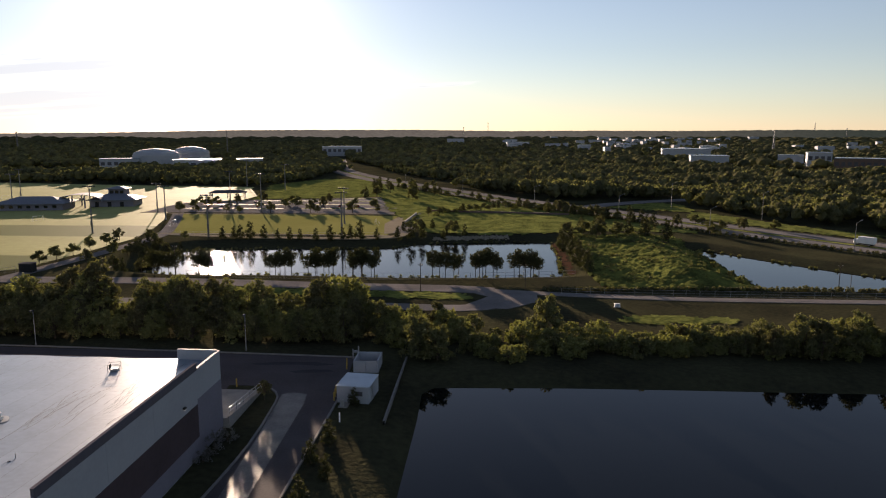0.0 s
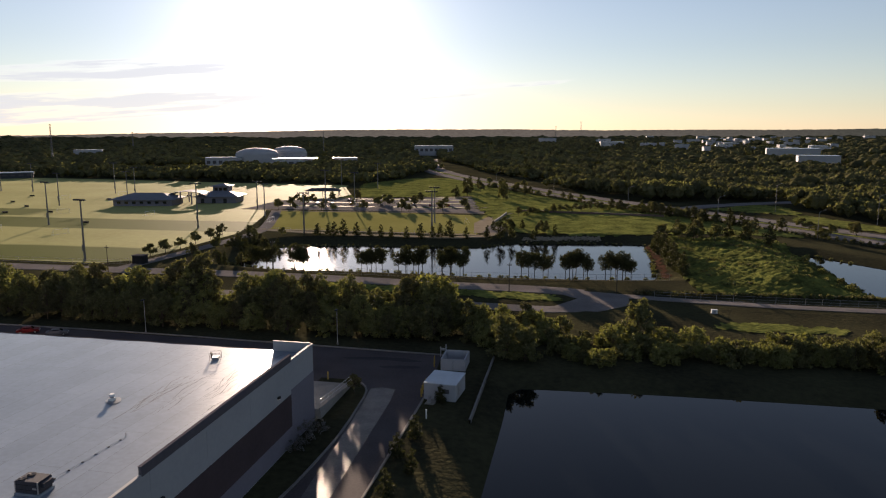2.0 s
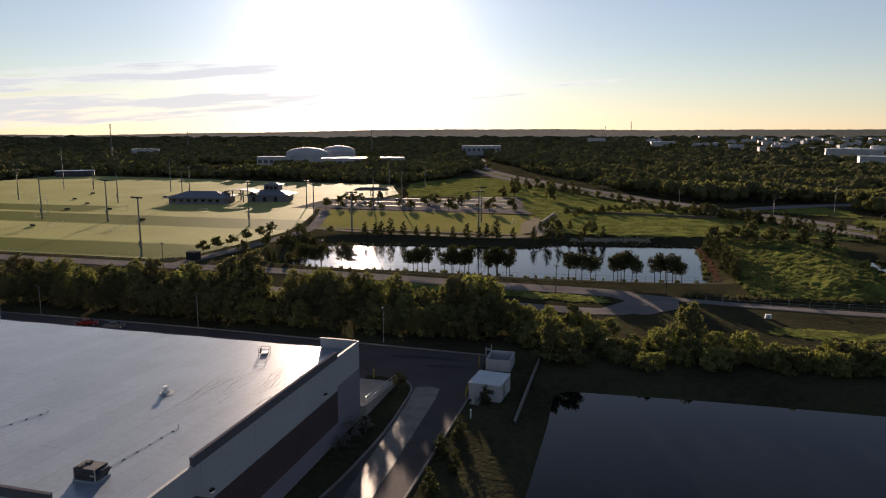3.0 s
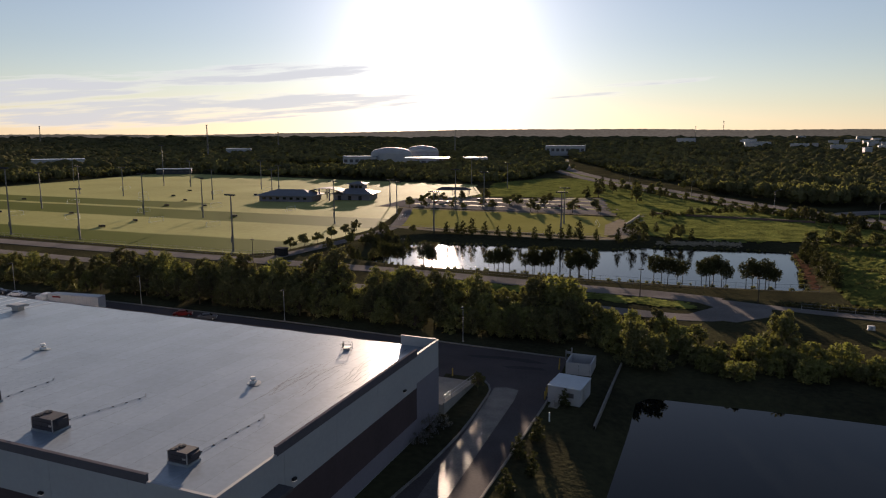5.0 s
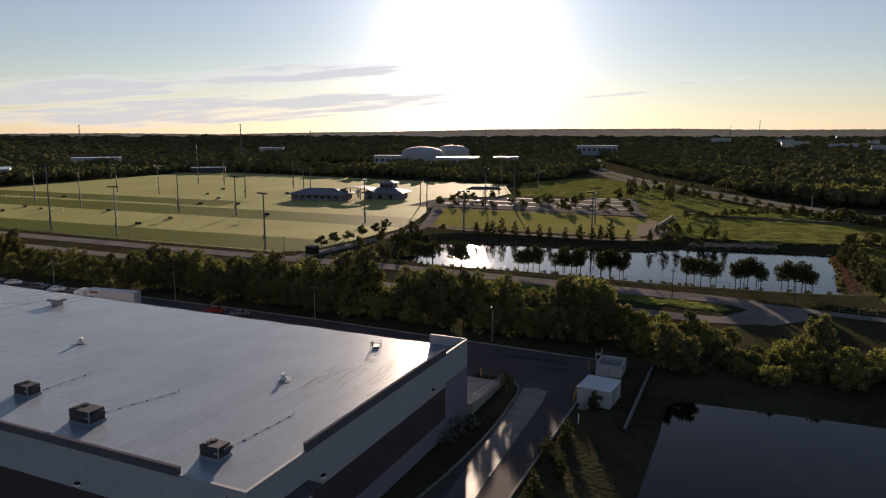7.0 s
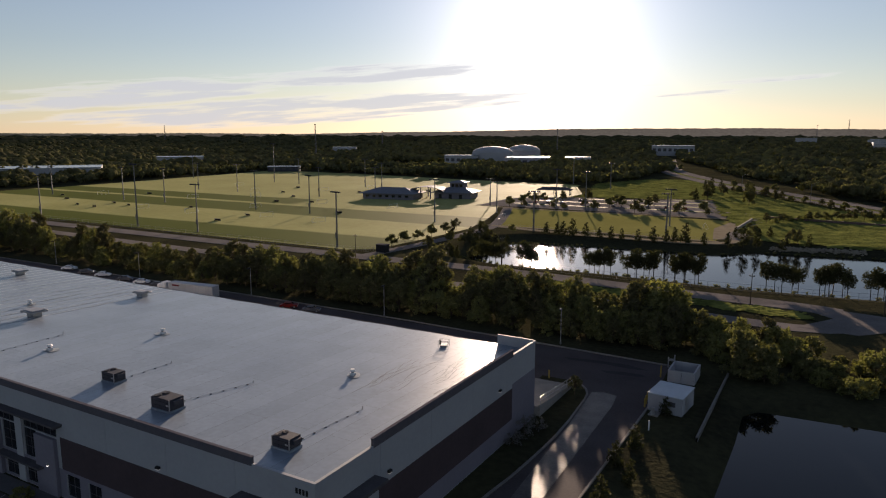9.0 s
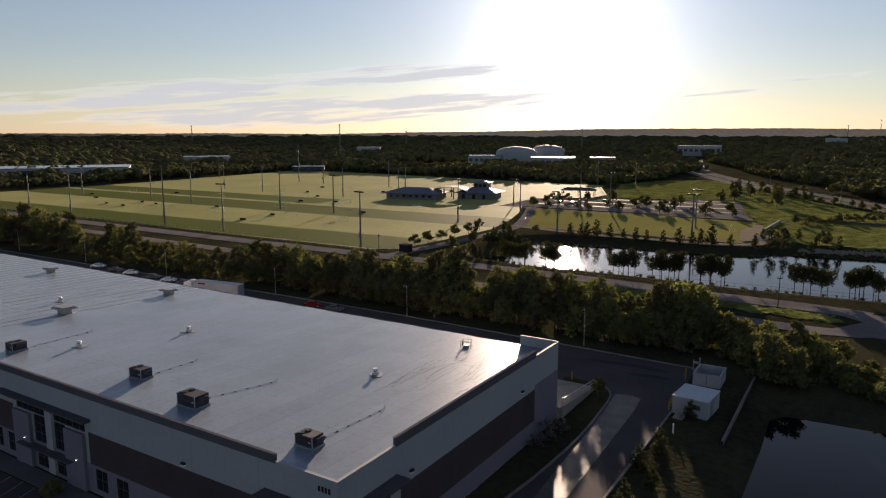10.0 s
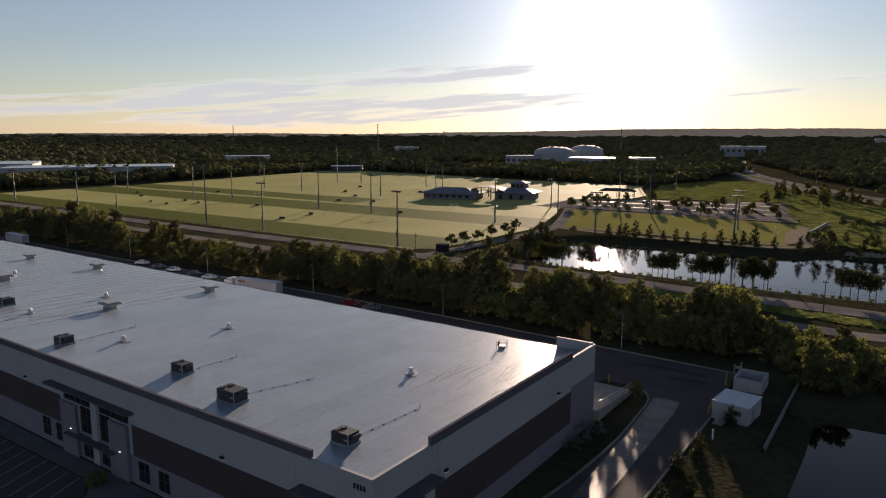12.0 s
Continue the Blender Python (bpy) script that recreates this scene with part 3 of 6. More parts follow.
tagged(patch("lawn", [(228, 596), (250, 560), (300, 556), (330, 590), (300, 640), (250, 660)], M["meadow"], 3.0), "sunlit lawn before the industrial halls", "grass", kind="structure")

# yard and drive round the warehouse
YARD = [(-330, 122), (-215, 112), (-84, 104.2), (-40, 100.3), (-12.8, 97.4), (-12.6, 84), (-13.0, 79), (-14.5, 57.9), (-17, 20), (-26, 20), (-22.5, 50), (-21.2, 58), (-20.1, 68.5), (-20.0, 77), (-20.2, 82), (-21.6, 84.8),
        (-23.6, 86), (-27.5, 86.3), (-27.5, 72.5), (-190, 84), (-330, 94)]
tagged(sheet("yard", YARD, 0.03, M["asphalt"], 0.3), "dark asphalt service yard and drive", "yard", kind="structure")
tagged(sheet("pavement", [(-20.0, 57), (-17.4, 57), (-16.7, 79.5), (-16.9, 83.0), (-18.6, 83.6), (-20.0, 83.0), (-19.8, 70)], 0.045, M["wet"], 0.2), "wet concrete strip along the drive", "pavement", kind="structure")
tagged(sheet("pavement", [(-19.9, 30), (-17.6, 30), (-17.4, 57), (-20.0, 57)], 0.046, M["wet"], 0.2), "wet concrete strip along the drive", "pavement", kind="structure")
# two thin strips in a darker asphalt colour
for poly in ([(-27, 94.9), (-22, 95.6), (-18, 95.5), (-15, 94.3), (-17.5, 93.9), (-21, 94.4), (-26, 94.1)], [(-21, 91.6), (-18, 92.3), (-15.4, 92.2), (-14.8, 91.5), (-17, 91.0), (-20, 90.9)]):
    tagged(sheet("asphalt_patch", poly, 0.036, M["dark_patch"], 0.05), "thin dark patch on the yard asphalt", "asphalt patch", kind="structure")
for line, label in (([(-24.5, 30), (-22.6, 50), (-21.3, 58), (-20.2, 68.5), (-20.1, 77), (-20.3, 82), (-21.6, 84.6), (-23.2, 85.6)], "concrete kerb of the planted strip"),
                    ([(-17, 20), (-14.4, 58), (-12.9, 79.1), (-12.7, 83)], "concrete kerb along the drive"),
                    ([(-330, 122), (-215, 112), (-84, 104.4), (-40, 100.5), (-12.4, 97.5)], "concrete kerb at the back of the yard")):
    structure("kerb", strip_mesh("kerb", line, 0.22, 0.18, 0.3, M["kerb"]), label, "kerb")
tagged(sheet("parking_lot", [(-330, 4), (-49, 4), (-51, 20), (-57.4, 33.2), (-59.8, 35.0), (-76, 35.9), (-95, 37.4), (-330, 53)], 0.03, M["asphalt"], 0.3), "dark asphalt car park before the warehouse", "parking lot", kind="structure")
tagged(sheet("pavement", [(-330, 53.2), (-95, 37.6), (-76, 36.1), (-59.7, 35.2), (-57.2, 33.4), (-50.8, 20), (-48.8, 4), (-28, 4), (-26.9, 34.7), (-60, 37.1), (-130, 42.0), (-330, 56)], 0.05, M["walk"], 0.2), "concrete walk before the warehouse front", "pavement", kind="structure")
for k in range(46):
    x = -60.8 - k * 2.05
    top = 35.0 - (x + 60) * 0.062
    a, b = (x, top), (x + 1.9, top - 5.6)
    structure("parking_line", strip_mesh("parking_line", [a, b], 0.10, 0.035, 0.02, M["faded"]), "faded white parking bay line", "road marking")


# ---- the warehouse ----
WH = pose(-26.6, 35.04, 0, 0, 0, -4)
LENGTH, DEPTH, THICK = 172.0, 37.5, 0.22
warehouse = thing("warehouse", WH, "long white tilt-up concrete warehouse with dark band", "warehouse")


def slab_with_holes(u0, u1, z0, z1, holes, y0=0.0, y1=THICK):
    """One welded wall slab between y0 and y1, with its openings through it."""
    holes = [h for h in holes if h[0] < u1 and h[1] > u0 and h[2] < z1 and h[3] > z0]
    us = sorted({u0, u1, *[min(max(v, u0), u1) for h in holes for v in h[:2]]})
    zs = sorted({z0, z1, *[min(max(v, z0), z1) for h in holes for v in h[2:]]})
    solid = {(i, j) for i in range(len(us) - 1) for j in range(len(zs) - 1)
             if not any(h[0] - 1e-4 <= us[i] and us[i + 1] <= h[1] + 1e-4 and h[2] - 1e-4 <= zs[j] and zs[j + 1] <= h[3] + 1e-4 for h in holes)}
    bm, made = bmesh.new(), {}

    def vert(i, j, y):
        if (i, j, y) not in made:
            made[i, j, y] = bm.verts.new((us[i], y, zs[j]))
        return made[i, j, y]

    for i, j in solid:
        bm.faces.new([vert(*q, y0) for q in ((i, j), (i + 1, j), (i + 1, j + 1), (i, j + 1))])
        bm.faces.new([vert(*q, y1) for q in ((i, j), (i, j + 1), (i + 1, j + 1), (i + 1, j))])
        for (di, dj), (a, b) in (((-1, 0), ((i, j), (i, j + 1))), ((1, 0), ((i + 1, j + 1), (i + 1, j))), ((0, -1), ((i + 1, j), (i, j))), ((0, 1), ((i, j + 1), (i + 1, j + 1)))):
            if (i + di, j + dj) not in solid:
                bm.faces.new((vert(*a, y0), vert(*b, y0), vert(*b, y1), vert(*a, y1)))
    bmesh.ops.recalc_face_normals(bm, faces=bm.faces)
    return bm


def roof_z(y):
    return 8.95 - 0.95 * y / DEPTH


# openings of the front wall: x0, x1, z0, z1
ENTRY = [(-41.0, -35.9, 5.55, 6.6), (-34.6, -29.4, 5.55, 6.6), (-38.1, -35.9, 2.75, 5.5), (-34.6, -32.6, 2.75, 5.5), (-38.0, -35.9, 0.25, 2.2), (-34.6, -32.5, 0.25, 2.2)]
WINDOWS = [(-46.1, -44.2, 0.5, 2.6), (-43.3, -41.6, 0.5, 2.5), (-28.4, -26.5, 0.4, 2.45), (-25.3, -23.5, 0.4, 2.4), (-6.2, -1.2, 5.1, 6.35)]
front_holes = []
for shift in (0.0, -62.0, -118.0):
    front_holes += [(a + shift, b + shift, c, d) for a, b, c, d in ENTRY + (WINDOWS[:4] if shift else WINDOWS)]
right_holes = [(1.6, 6.0, 5.1, 6.35)]

SPAN = 7.45
n_front = int(LENGTH / SPAN) + 1
for k in range(n_front):
    u1, u0 = -k * SPAN, -min((k + 1) * SPAN, LENGTH) + 0.025
    part("wall_panel", slab_with_holes(u0, u1, 0, 9.0, front_holes), M["wall"], warehouse)
for k in range(5):
    v0, v1 = (THICK if k == 0 else k * 7.5), (k + 1) * 7.5 - 0.025
    bm = slab_with_holes(v0, v1, 0, 9.0, right_holes)
    bmesh.ops.rotate(bm, verts=bm.verts, cent=(0, 0, 0), matrix=Matrix.Rotation(radians(90), 3, "Z"))
    part("wall_panel", bm, M["wall"], warehouse)
part("wall_back", box(-LENGTH, -THICK, DEPTH - THICK, DEPTH - 0.03, 0, 7.9), M["wall"], warehouse)
part("wall_left", box(-LENGTH - THICK, -LENGTH, 0, DEPTH, 0, 9.0), M["wall"], warehouse)

# dark painted bands, a little proud of the wall
for a, b in ((-28.9, -7.2), (-90.5, -41.6), (-147, -103.5)):
    part("painted_band", slab_with_holes(a, b, 2.75, 5.75, front_holes, -0.012, -0.001), M["wall_dark"], warehouse, "dark grey painted band")
part("painted_band", box(0.001, 0.012, 7.2, 31.4, 2.0, 5.45), M["wall_dark"], warehouse, "dark grey painted band")

# lower wall in a slightly darker lavender grey
for a, b in ((-28.9, 0.0), (-90.5, -28.9), (-147, -90.5)):
    part("painted_zone", slab_with_holes(a, b, 0.05, 2.75, front_holes, -0.008, -0.001), M["wall_low"], warehouse, "lavender-grey lower wall paint")
part("painted_zone", slab_with_holes(-7.2, 0.0, 2.75, 5.6, front_holes, -0.008, -0.001), M["wall_low"], warehouse, "lavender-grey lower wall paint")
part("painted_zone", box(0.001, 0.008, 0.0, DEPTH, 0.05, 2.0), M["wall_low"], warehouse, "lavender-grey lower wall paint")
part("painted_zone", box(0.001, 0.008, 31.4, DEPTH, 2.0, 5.9), M["wall_low"], warehouse, "lavender-grey lower wall paint")

# roof membrane on its slope, parapets and copings
bm = bmesh.new()
NU, NV = 86, 20
grid = [[bm.verts.new((-0.23 - (LENGTH - 0.3) * i / NU, 0.23 + (DEPTH - 0.26) * j / NV, roof_z(0.23 + (DEPTH - 0.26) * j / NV) + 0.02 * math.sin(i * 1.7) * math.sin(j * 0.9))) for j in range(NV + 1)] for i in range(NU + 1)]
for i in range(NU):
    for j in range(NV):
        bm.faces.new((grid[i][j], grid[i + 1][j], grid[i + 1][j + 1], grid[i][j + 1]))
for f in bm.faces:
    f.normal_update()
    if f.normal.z < 0:
        f.normal_flip()
    f.smooth = True
roof = part("roof", bm, M["roof"], warehouse, "pale membrane roof with faint ponding marks")
part("roof_edge", box(-LENGTH, -5.0, DEPTH - 0.03, DEPTH + 0.12, 7.75, 8.02), M["coping"], warehouse, "dark metal eaves gutter")
part("parapet", box(-LENGTH, -5.75, 0.001, THICK, 9.001, 9.50), M["parapet"], warehouse, "brown-grey painted parapet")
part("painted_strip", box(-LENGTH, -5.75, -0.010, -0.001, 8.86, 9.50), M["parapet"], warehouse, "brown-grey painted parapet strip")
part("parapet", box(-THICK, -0.001, 6.6, 31.6, 9.001, 9.58), M["parapet"], warehouse, "brown-grey painted parapet")
part("painted_strip", box(0.001, 0.010, 6.6, 31.6, 8.86, 9.58), M["parapet"], warehouse, "brown-grey painted parapet strip")
part("parapet", box(-4.6, -THICK - 0.002, DEPTH - 0.2, DEPTH - 0.002, 7.8, 9.08), M["wall"], warehouse)
part("coping", box(-LENGTH, -5.73, -0.03, THICK + 0.03, 9.502, 9.54), M["parapet"], warehouse, "dark metal parapet coping")
part("coping", box(-THICK - 0.03, 0.03, 6.58, 31.62, 9.582, 9.62), M["parapet"], warehouse, "dark metal parapet coping")
part("coping", box(-5.73, 0.02, -0.02, THICK + 0.02, 9.002, 9.035), M["wall"], warehouse, "pale metal roof edge")
part("coping", box(-THICK - 0.02, 0.02, THICK + 0.03, 6.57, 9.002, 9.035), M["wall"], warehouse, "pale metal roof edge")
part("coping", box(-THICK - 0.02, 0.02, 31.63, DEPTH + 0.02, 9.002, 9.04), M["wall"], warehouse, "pale metal roof edge")
part("coping", box(-4.62, -THICK - 0.03, DEPTH - 0.23, DEPTH + 0.02, 9.082, 9.12), M["wall"], warehouse, "pale metal parapet coping")


def add_window(x0, x1, z0, z1, cols, rows):
    """A window set in its opening: frame, mullions and one pane a light."""
    w = part("window", box(x0, x1, 0.10, 0.16, z0, z0 + 0.05), M["dark"], warehouse)
    bm = bmesh.new()
    add_box(bm, x0, x1, 0.10, 0.16, z1 - 0.06, z1)
    for k in range(cols + 1):
        x = x0 + (x1 - x0 - 0.06) * k / cols
        add_box(bm, x, x + 0.06, 0.101, 0.159, z0 + 0.05, z1 - 0.06)
    for k in range(1, rows):
        z = z0 + (z1 - z0) * k / rows
        add_box(bm, x0 + 0.06, x1 - 0.06, 0.105, 0.155, z, z + 0.05)
    part("frame", bm, M["coping"], w)
    for i in range(cols):
        for j in range(rows):
            a, b = x0 + (x1 - x0) * i / cols, x0 + (x1 - x0) * (i + 1) / cols
            c, d = z0 + (z1 - z0) * j / rows, z0 + (z1 - z0) * (j + 1) / rows
            part("pane", box(a + 0.03, b - 0.03, 0.125, 0.135, c + 0.03, d - 0.03), M["glass"], w)


for x0, x1, z0, z1 in front_holes:
    add_window(x0, x1, z0, z1, max(2, round((x1 - x0) / 1.0)), 1 if z1 - z0 < 1.5 else 3 if z1 - z0 > 2.3 else 2)
for v0, v1, z0, z1 in right_holes:
    w0 = part("window", box(-0.16, -0.10, v0, v1, z0, z0 + 0.05), M["dark"], warehouse)
    bm = bmesh.new()
    add_box(bm, -0.16, -0.10, v0, v1, z1 - 0.06, z1)
    for k in range(5):
        v = v0 + (v1 - v0 - 0.06) * k / 4
        add_box(bm, -0.159, -0.101, v, v + 0.06, z0 + 0.05, z1 - 0.06)
    part("frame", bm, M["coping"], w0)
    for k in range(4):
        a, b = v0 + (v1 - v0) * k / 4, v0 + (v1 - v0) * (k + 1) / 4
        part("pane", box(-0.135, -0.125, a + 0.05, b - 0.05, z0 + 0.05, z1 - 0.06), M["glass"], w0)
# dark rooms behind the glass
for shift in (0.0, -62.0, -118.0):
    part("inner_wall", box(-47 + shift, -22 + shift, 2.5, 2.6, 0.1, 7.5), M["wall_dark"], warehouse)
part("inner_wall", box(-7, -2.6, 2.5, 2.6, 4.5, 7.5), M["wall_dark"], warehouse)

# entrance canopies, piers and steps
for shift in (0.0, -62.0, -118.0):
    bm = box(-43.4 + shift, -28.4 + shift, -0.85, -0.002, 6.85, 7.03)
    for k in range(7):
        x = -43.1 + shift + k * 2.42
        add_box(bm, x, x + 0.1, -0.8, -0.004, 6.75, 6.845)
    part("canopy", bm, M["coping"], warehouse, "flat dark metal canopy")
    part("canopy", box(-39.8 + shift, -31.2 + shift, -0.9, -0.002, 2.36, 2.52, 0.02), M["coping"], warehouse, "flat dark metal canopy")
    part("pier", box(-41.2 + shift, -38.3 + shift, -0.35, -0.013, 0.05, 5.45, 0.02), M["wall_low"], warehouse, "pale projecting entrance pier")
    part("pier", box(-32.4 + shift, -29.4 + shift, -0.35, -0.013, 0.05, 5.45, 0.02), M["wall_low"], warehouse, "pale projecting entrance pier")
    part("pier", box(-35.8 + shift, -34.7 + shift, -0.12, -0.013, 0.05, 6.65, 0.02), M["wall"], warehouse)
    for lx, lz in ((-39.2, 2.95), (-30.5, 2.85), (-35.25, 2.02)):
        sc = part("entrance_lamp", box(lx - 0.1 + shift, lx + 0.1 + shift, -0.47 if lz > 2.5 else -0.24, -0.36 if lz > 2.5 else -0.122, lz, lz + 0.2, 0.02), M["metal"], warehouse, "small lit wall lamp")
        part("lens", box(lx - 0.08 + shift, lx + 0.08 + shift, -0.46 if lz > 2.5 else -0.23, -0.37 if lz > 2.5 else -0.13, lz - 0.06, lz - 0.003), M["lit"], sc)
part("canopy", box(-6.9, -0.6, -1.25, -0.002, 6.45, 6.72), M["coping"], warehouse, "flat dark metal canopy")
part("canopy", box(0.002, 1.25, 1.2, 6.7, 6.45, 6.72), M["coping"], warehouse, "flat dark metal canopy")
# house number as plain bars
for k, x in enumerate((-1.72, -1.42, -1.12, -0.82)):
    part("number_bar", box(x, x + 0.19, -0.03, -0.002, 7.95, 8.35), M["dark"], warehouse, "dark bar on the wall corner")


def wall_light(m):
    lamp_ob = part("wall_light", box(-0.22, 0.22, -0.28, -0.002, 0.0, 0.22, 0.05), M["dark"], warehouse, "small dark wall-pack light", m)
    part("lens", box(-0.17, 0.17, -0.24, -0.06, -0.04, -0.002, 0.0), M["dim"], lamp_ob)


for x in (-15.8, -48.6, -72, -108, -134):
    wall_light(pose(x, 0, 6.15))
for y in (8.5, 28.2):
    wall_light(pose(0, y, 6.15, 0, 0, 90))


# ---- on the roof ----
def on_roof(x, y, turn=0):
    return WH @ pose(x, y, roof_z(y), 0, 0, turn)


def rooftop_unit(x, y, w, d, h, turn=0, fans=2):
    t = thing("rooftop_unit", on_roof(x, y, turn), "brown-grey packaged rooftop air-conditioning unit on a kerb", "air conditioner", "rooftop units")
    part("kerb", box(-w / 2 - 0.06, w / 2 + 0.06, -d / 2 - 0.06, d / 2 + 0.06, -0.05, 0.18), M["roof"], t)
    part("casing", box(-w / 2, w / 2, -d / 2, d / 2, 0.182, h, 0.03), M["unit"], t)
    part("coil", box(-w / 2 - 0.012, -w / 2 - 0.001, -d / 2 + 0.1, d / 2 - 0.1, 0.3, h - 0.15), M["black"], t, "dark condenser coil")
    part("panel", box(-w / 2 + 0.12, -0.04, -d / 2 - 0.016, -d / 2 - 0.001, 0.28, h - 0.12), M["unit"], t)
    part("panel", box(0.04, w / 2 - 0.12, -d / 2 - 0.016, -d / 2 - 0.001, 0.28, h - 0.12), M["unit"], t)
    for z in (0.42, 0.75):
        part("seam", box(-w / 2 + 0.05, w / 2 - 0.05, -d / 2 - 0.022, -d / 2 - 0.017, h * z, h * z + 0.025), M["black"], t)
    part("louvre", box(w / 2 - 0.42, w / 2 - 0.12, -d / 2 - 0.03, -d / 2 - 0.0175, h * 0.5, h * 0.62), M["metal"], t, "pale data plate and louvre")
    for cx, cy in ((-w / 2, -d / 2), (w / 2 - 0.07, -d / 2)):
        part("corner_post", box(cx - 0.014, cx + 0.07, cy - 0.024, cy + 0.05, 0.19, h + 0.012, 0.008), M["metal"], t, "pale metal corner post")
    r = min(w / 5.5, d / (2.3 * fans))
    for k in range(fans):
        cx, cy = -w / 2 + r + 0.08 + (k % 2) * 0.16, -d / 2 + d * (k + 0.5) / fans
        f = part("fan_guard", tube((cx, cy, h + 0.001), (cx, cy, h + 0.05), r, r * 0.95, 16), M["dark"], t, "round dark condenser fan guard")
        bm = bmesh.new()
        for a in range(4):
            c, s = math.cos(a * math.pi / 2), math.sin(a * math.pi / 2)
            bm.faces.new([bm.verts.new((cx + c * u - s * v, cy + s * u + c * v, h + 0.055 + dz * 0.5)) for u, v, dz in ((0.03, -0.06, 0.0), (r * 0.85, -0.1, 0.0), (r * 0.85, 0.1, 0.04), (0.03, 0.06, 0.04))])
        part("fan_blade", bm, M["unit"], f)
    part("hood", box(w / 2 + 0.002, w / 2 + 0.3, -d / 3, d / 3, h * 0.55, h * 0.9, 0.02), M["unit"], t)
    return t


rooftop_unit(-5.7, 3.5, 1.75, 1.25, 1.0, 0, 2)
rooftop_unit(-19.6, 4.1, 2.3, 1.5, 1.15, 0, 2)
rooftop_unit(-29.7, 6.1, 1.8, 1.25, 1.0, 0, 2)
rooftop_unit(-48.5, 4.2, 1.4, 1.55, 0.95, 0, 2)
rooftop_unit(-73.4, 9.0, 1.45, 1.6, 0.95, 0, 2)
rooftop_unit(-96, 6.0, 1.45, 1.6, 0.95, 0, 2)


def pipe_run(x, y, length, turn):
    """A thin gas line on small wooden blocks."""
    t = thing("gas_pipe", on_roof(x, y, turn), "thin gas pipe on small dark blocks", "pipe", "roof pipes")
    part("pipe", tube((0, 0, 0.07), (length, 0, 0.07 - length * 0.0253), 0.012, n=6), M["roof"], t)
    n = max(4, int(length / 1.15))
    for k in range(n):
        u = length * (k + 0.5) / n
        part("block", box(u - 0.06, u + 0.06, -0.09, 0.09, -0.03 - u * 0.0253, 0.05 - u * 0.0253), M["dark"], t)
    part("riser", tube((length, 0, -0.25), (length, 0, 0.15), 0.03, n=6), M["metal"], t)


pipe_run(-5.75, 4.6, 8.0, 88)
pipe_run(-20.0, 5.4, 7.4, 76)
pipe_run(-29.5, 7.2, 5.4, 92)
pipe_run(-48.4, 5.4, 7.8, 96)


def roof_vent(x, y):
    t = thing("roof_vent", on_roof(x, y), "small white roof vent on a rust-stained patch", "vent", "roof vents")
    bm = bmesh.new()
    bmesh.ops.create_circle(bm, cap_ends=True, radius=0.7, segments=20, matrix=Matrix.Translation((0, 0, 0.05)) @ Matrix.Rotation(radians(-1.45), 4, "X"))
    for v in bm.verts:
        w = 1 + 0.28 * math.sin(3.1 * v.co.x + 1.7 * v.co.y + x)
        v.co.x *= w * 1.15
        v.co.y *= w
    part("stained_patch", bm, M["stain"], t, "faintly rust-stained roof patch")
    part("curb", box(-0.24, 0.24, -0.24, 0.24, -0.05, 0.3, 0.02), M["white"], t)
    part("neck", tube((0, 0, 0.3), (0, 0, 0.48), 0.17, n=12), M["metal"], t)
    part("cap", tube((0, 0, 0.48), (0, 0, 0.66), 0.30, 0.22, 12), M["white"], t)


for x, y in ((-11.7, 19.4), (-39.9, 19.6), (-44.4, 8.7), (-65.9, 8.6), (-68, 20), (-96, 20)):
    roof_vent(x, y)


def exhaust_fan(x, y, s=1.0):
    t = thing("smoke_vent", on_roof(x, y), "low grey roof hatch hood on a kerb", "vent", "roof hatches")
    part("curb", box(-0.55 * s, 0.55 * s, -0.45 * s, 0.45 * s, -0.06, 0.5 * s, 0.02), M["metal"], t)
    bm = box(-1.05 * s, 1.05 * s, -0.8 * s, 0.8 * s, 0.502 * s, 0.68 * s, 0.05)
    part("hood", bm, M["metal"], t, "overhanging metal hood")
    part("ridge", box(-0.9 * s, 0.9 * s, -0.65 * s, 0.65 * s, 0.682 * s, 0.76 * s, 0.03), M["metal"], t)


for x, y, s in ((-60.6, 16.4, 1.3), (-59.9, 31.8, 1.1), (-91.6, 31.8, 1.1), (-111.2, 29.5, 1.1), (-91.9, 16.6, 1.3), (-124, 17, 1.2), (-140, 30, 1.1)):
    exhaust_fan(x, y, s)

rh = thing("roof_hatch", on_roof(-9.2, 32.9, 20) @ Matrix.Scale(1 / PLAN, 4), "open roof access hatch with guard rail", "hatch")
part("curb", box(-0.5, 0.5, -0.4, 0.4, -0.05, 0.35, 0.02), M["metal"], rh)
part("lid", box(-0.55, -0.47, -0.42, 0.42, 0.36, 1.05), M["dark"], rh, "open dark hatch lid")
for px, py in ((0.75, -0.6), (0.75, 0.6), (-0.75, 0.6), (-0.75, -0.6)):
    part("post", tube((px, py, -0.05), (px, py, 1.05), 0.03, n=6), M["dark"], rh)
for z in (0.55, 1.05):
    bm = bmesh.new()
    add_tube(bm, (0.75, -0.6, z), (0.75, 0.6, z), 0.025, n=6)
    add_tube(bm, (-0.75, 0.6, z), (0.75, 0.6, z), 0.025, n=6)
    add_tube(bm, (-0.75, -0.6, z), (0.75, -0.6, z), 0.025, n=6)
    part("rail", bm, M["dark"], rh)


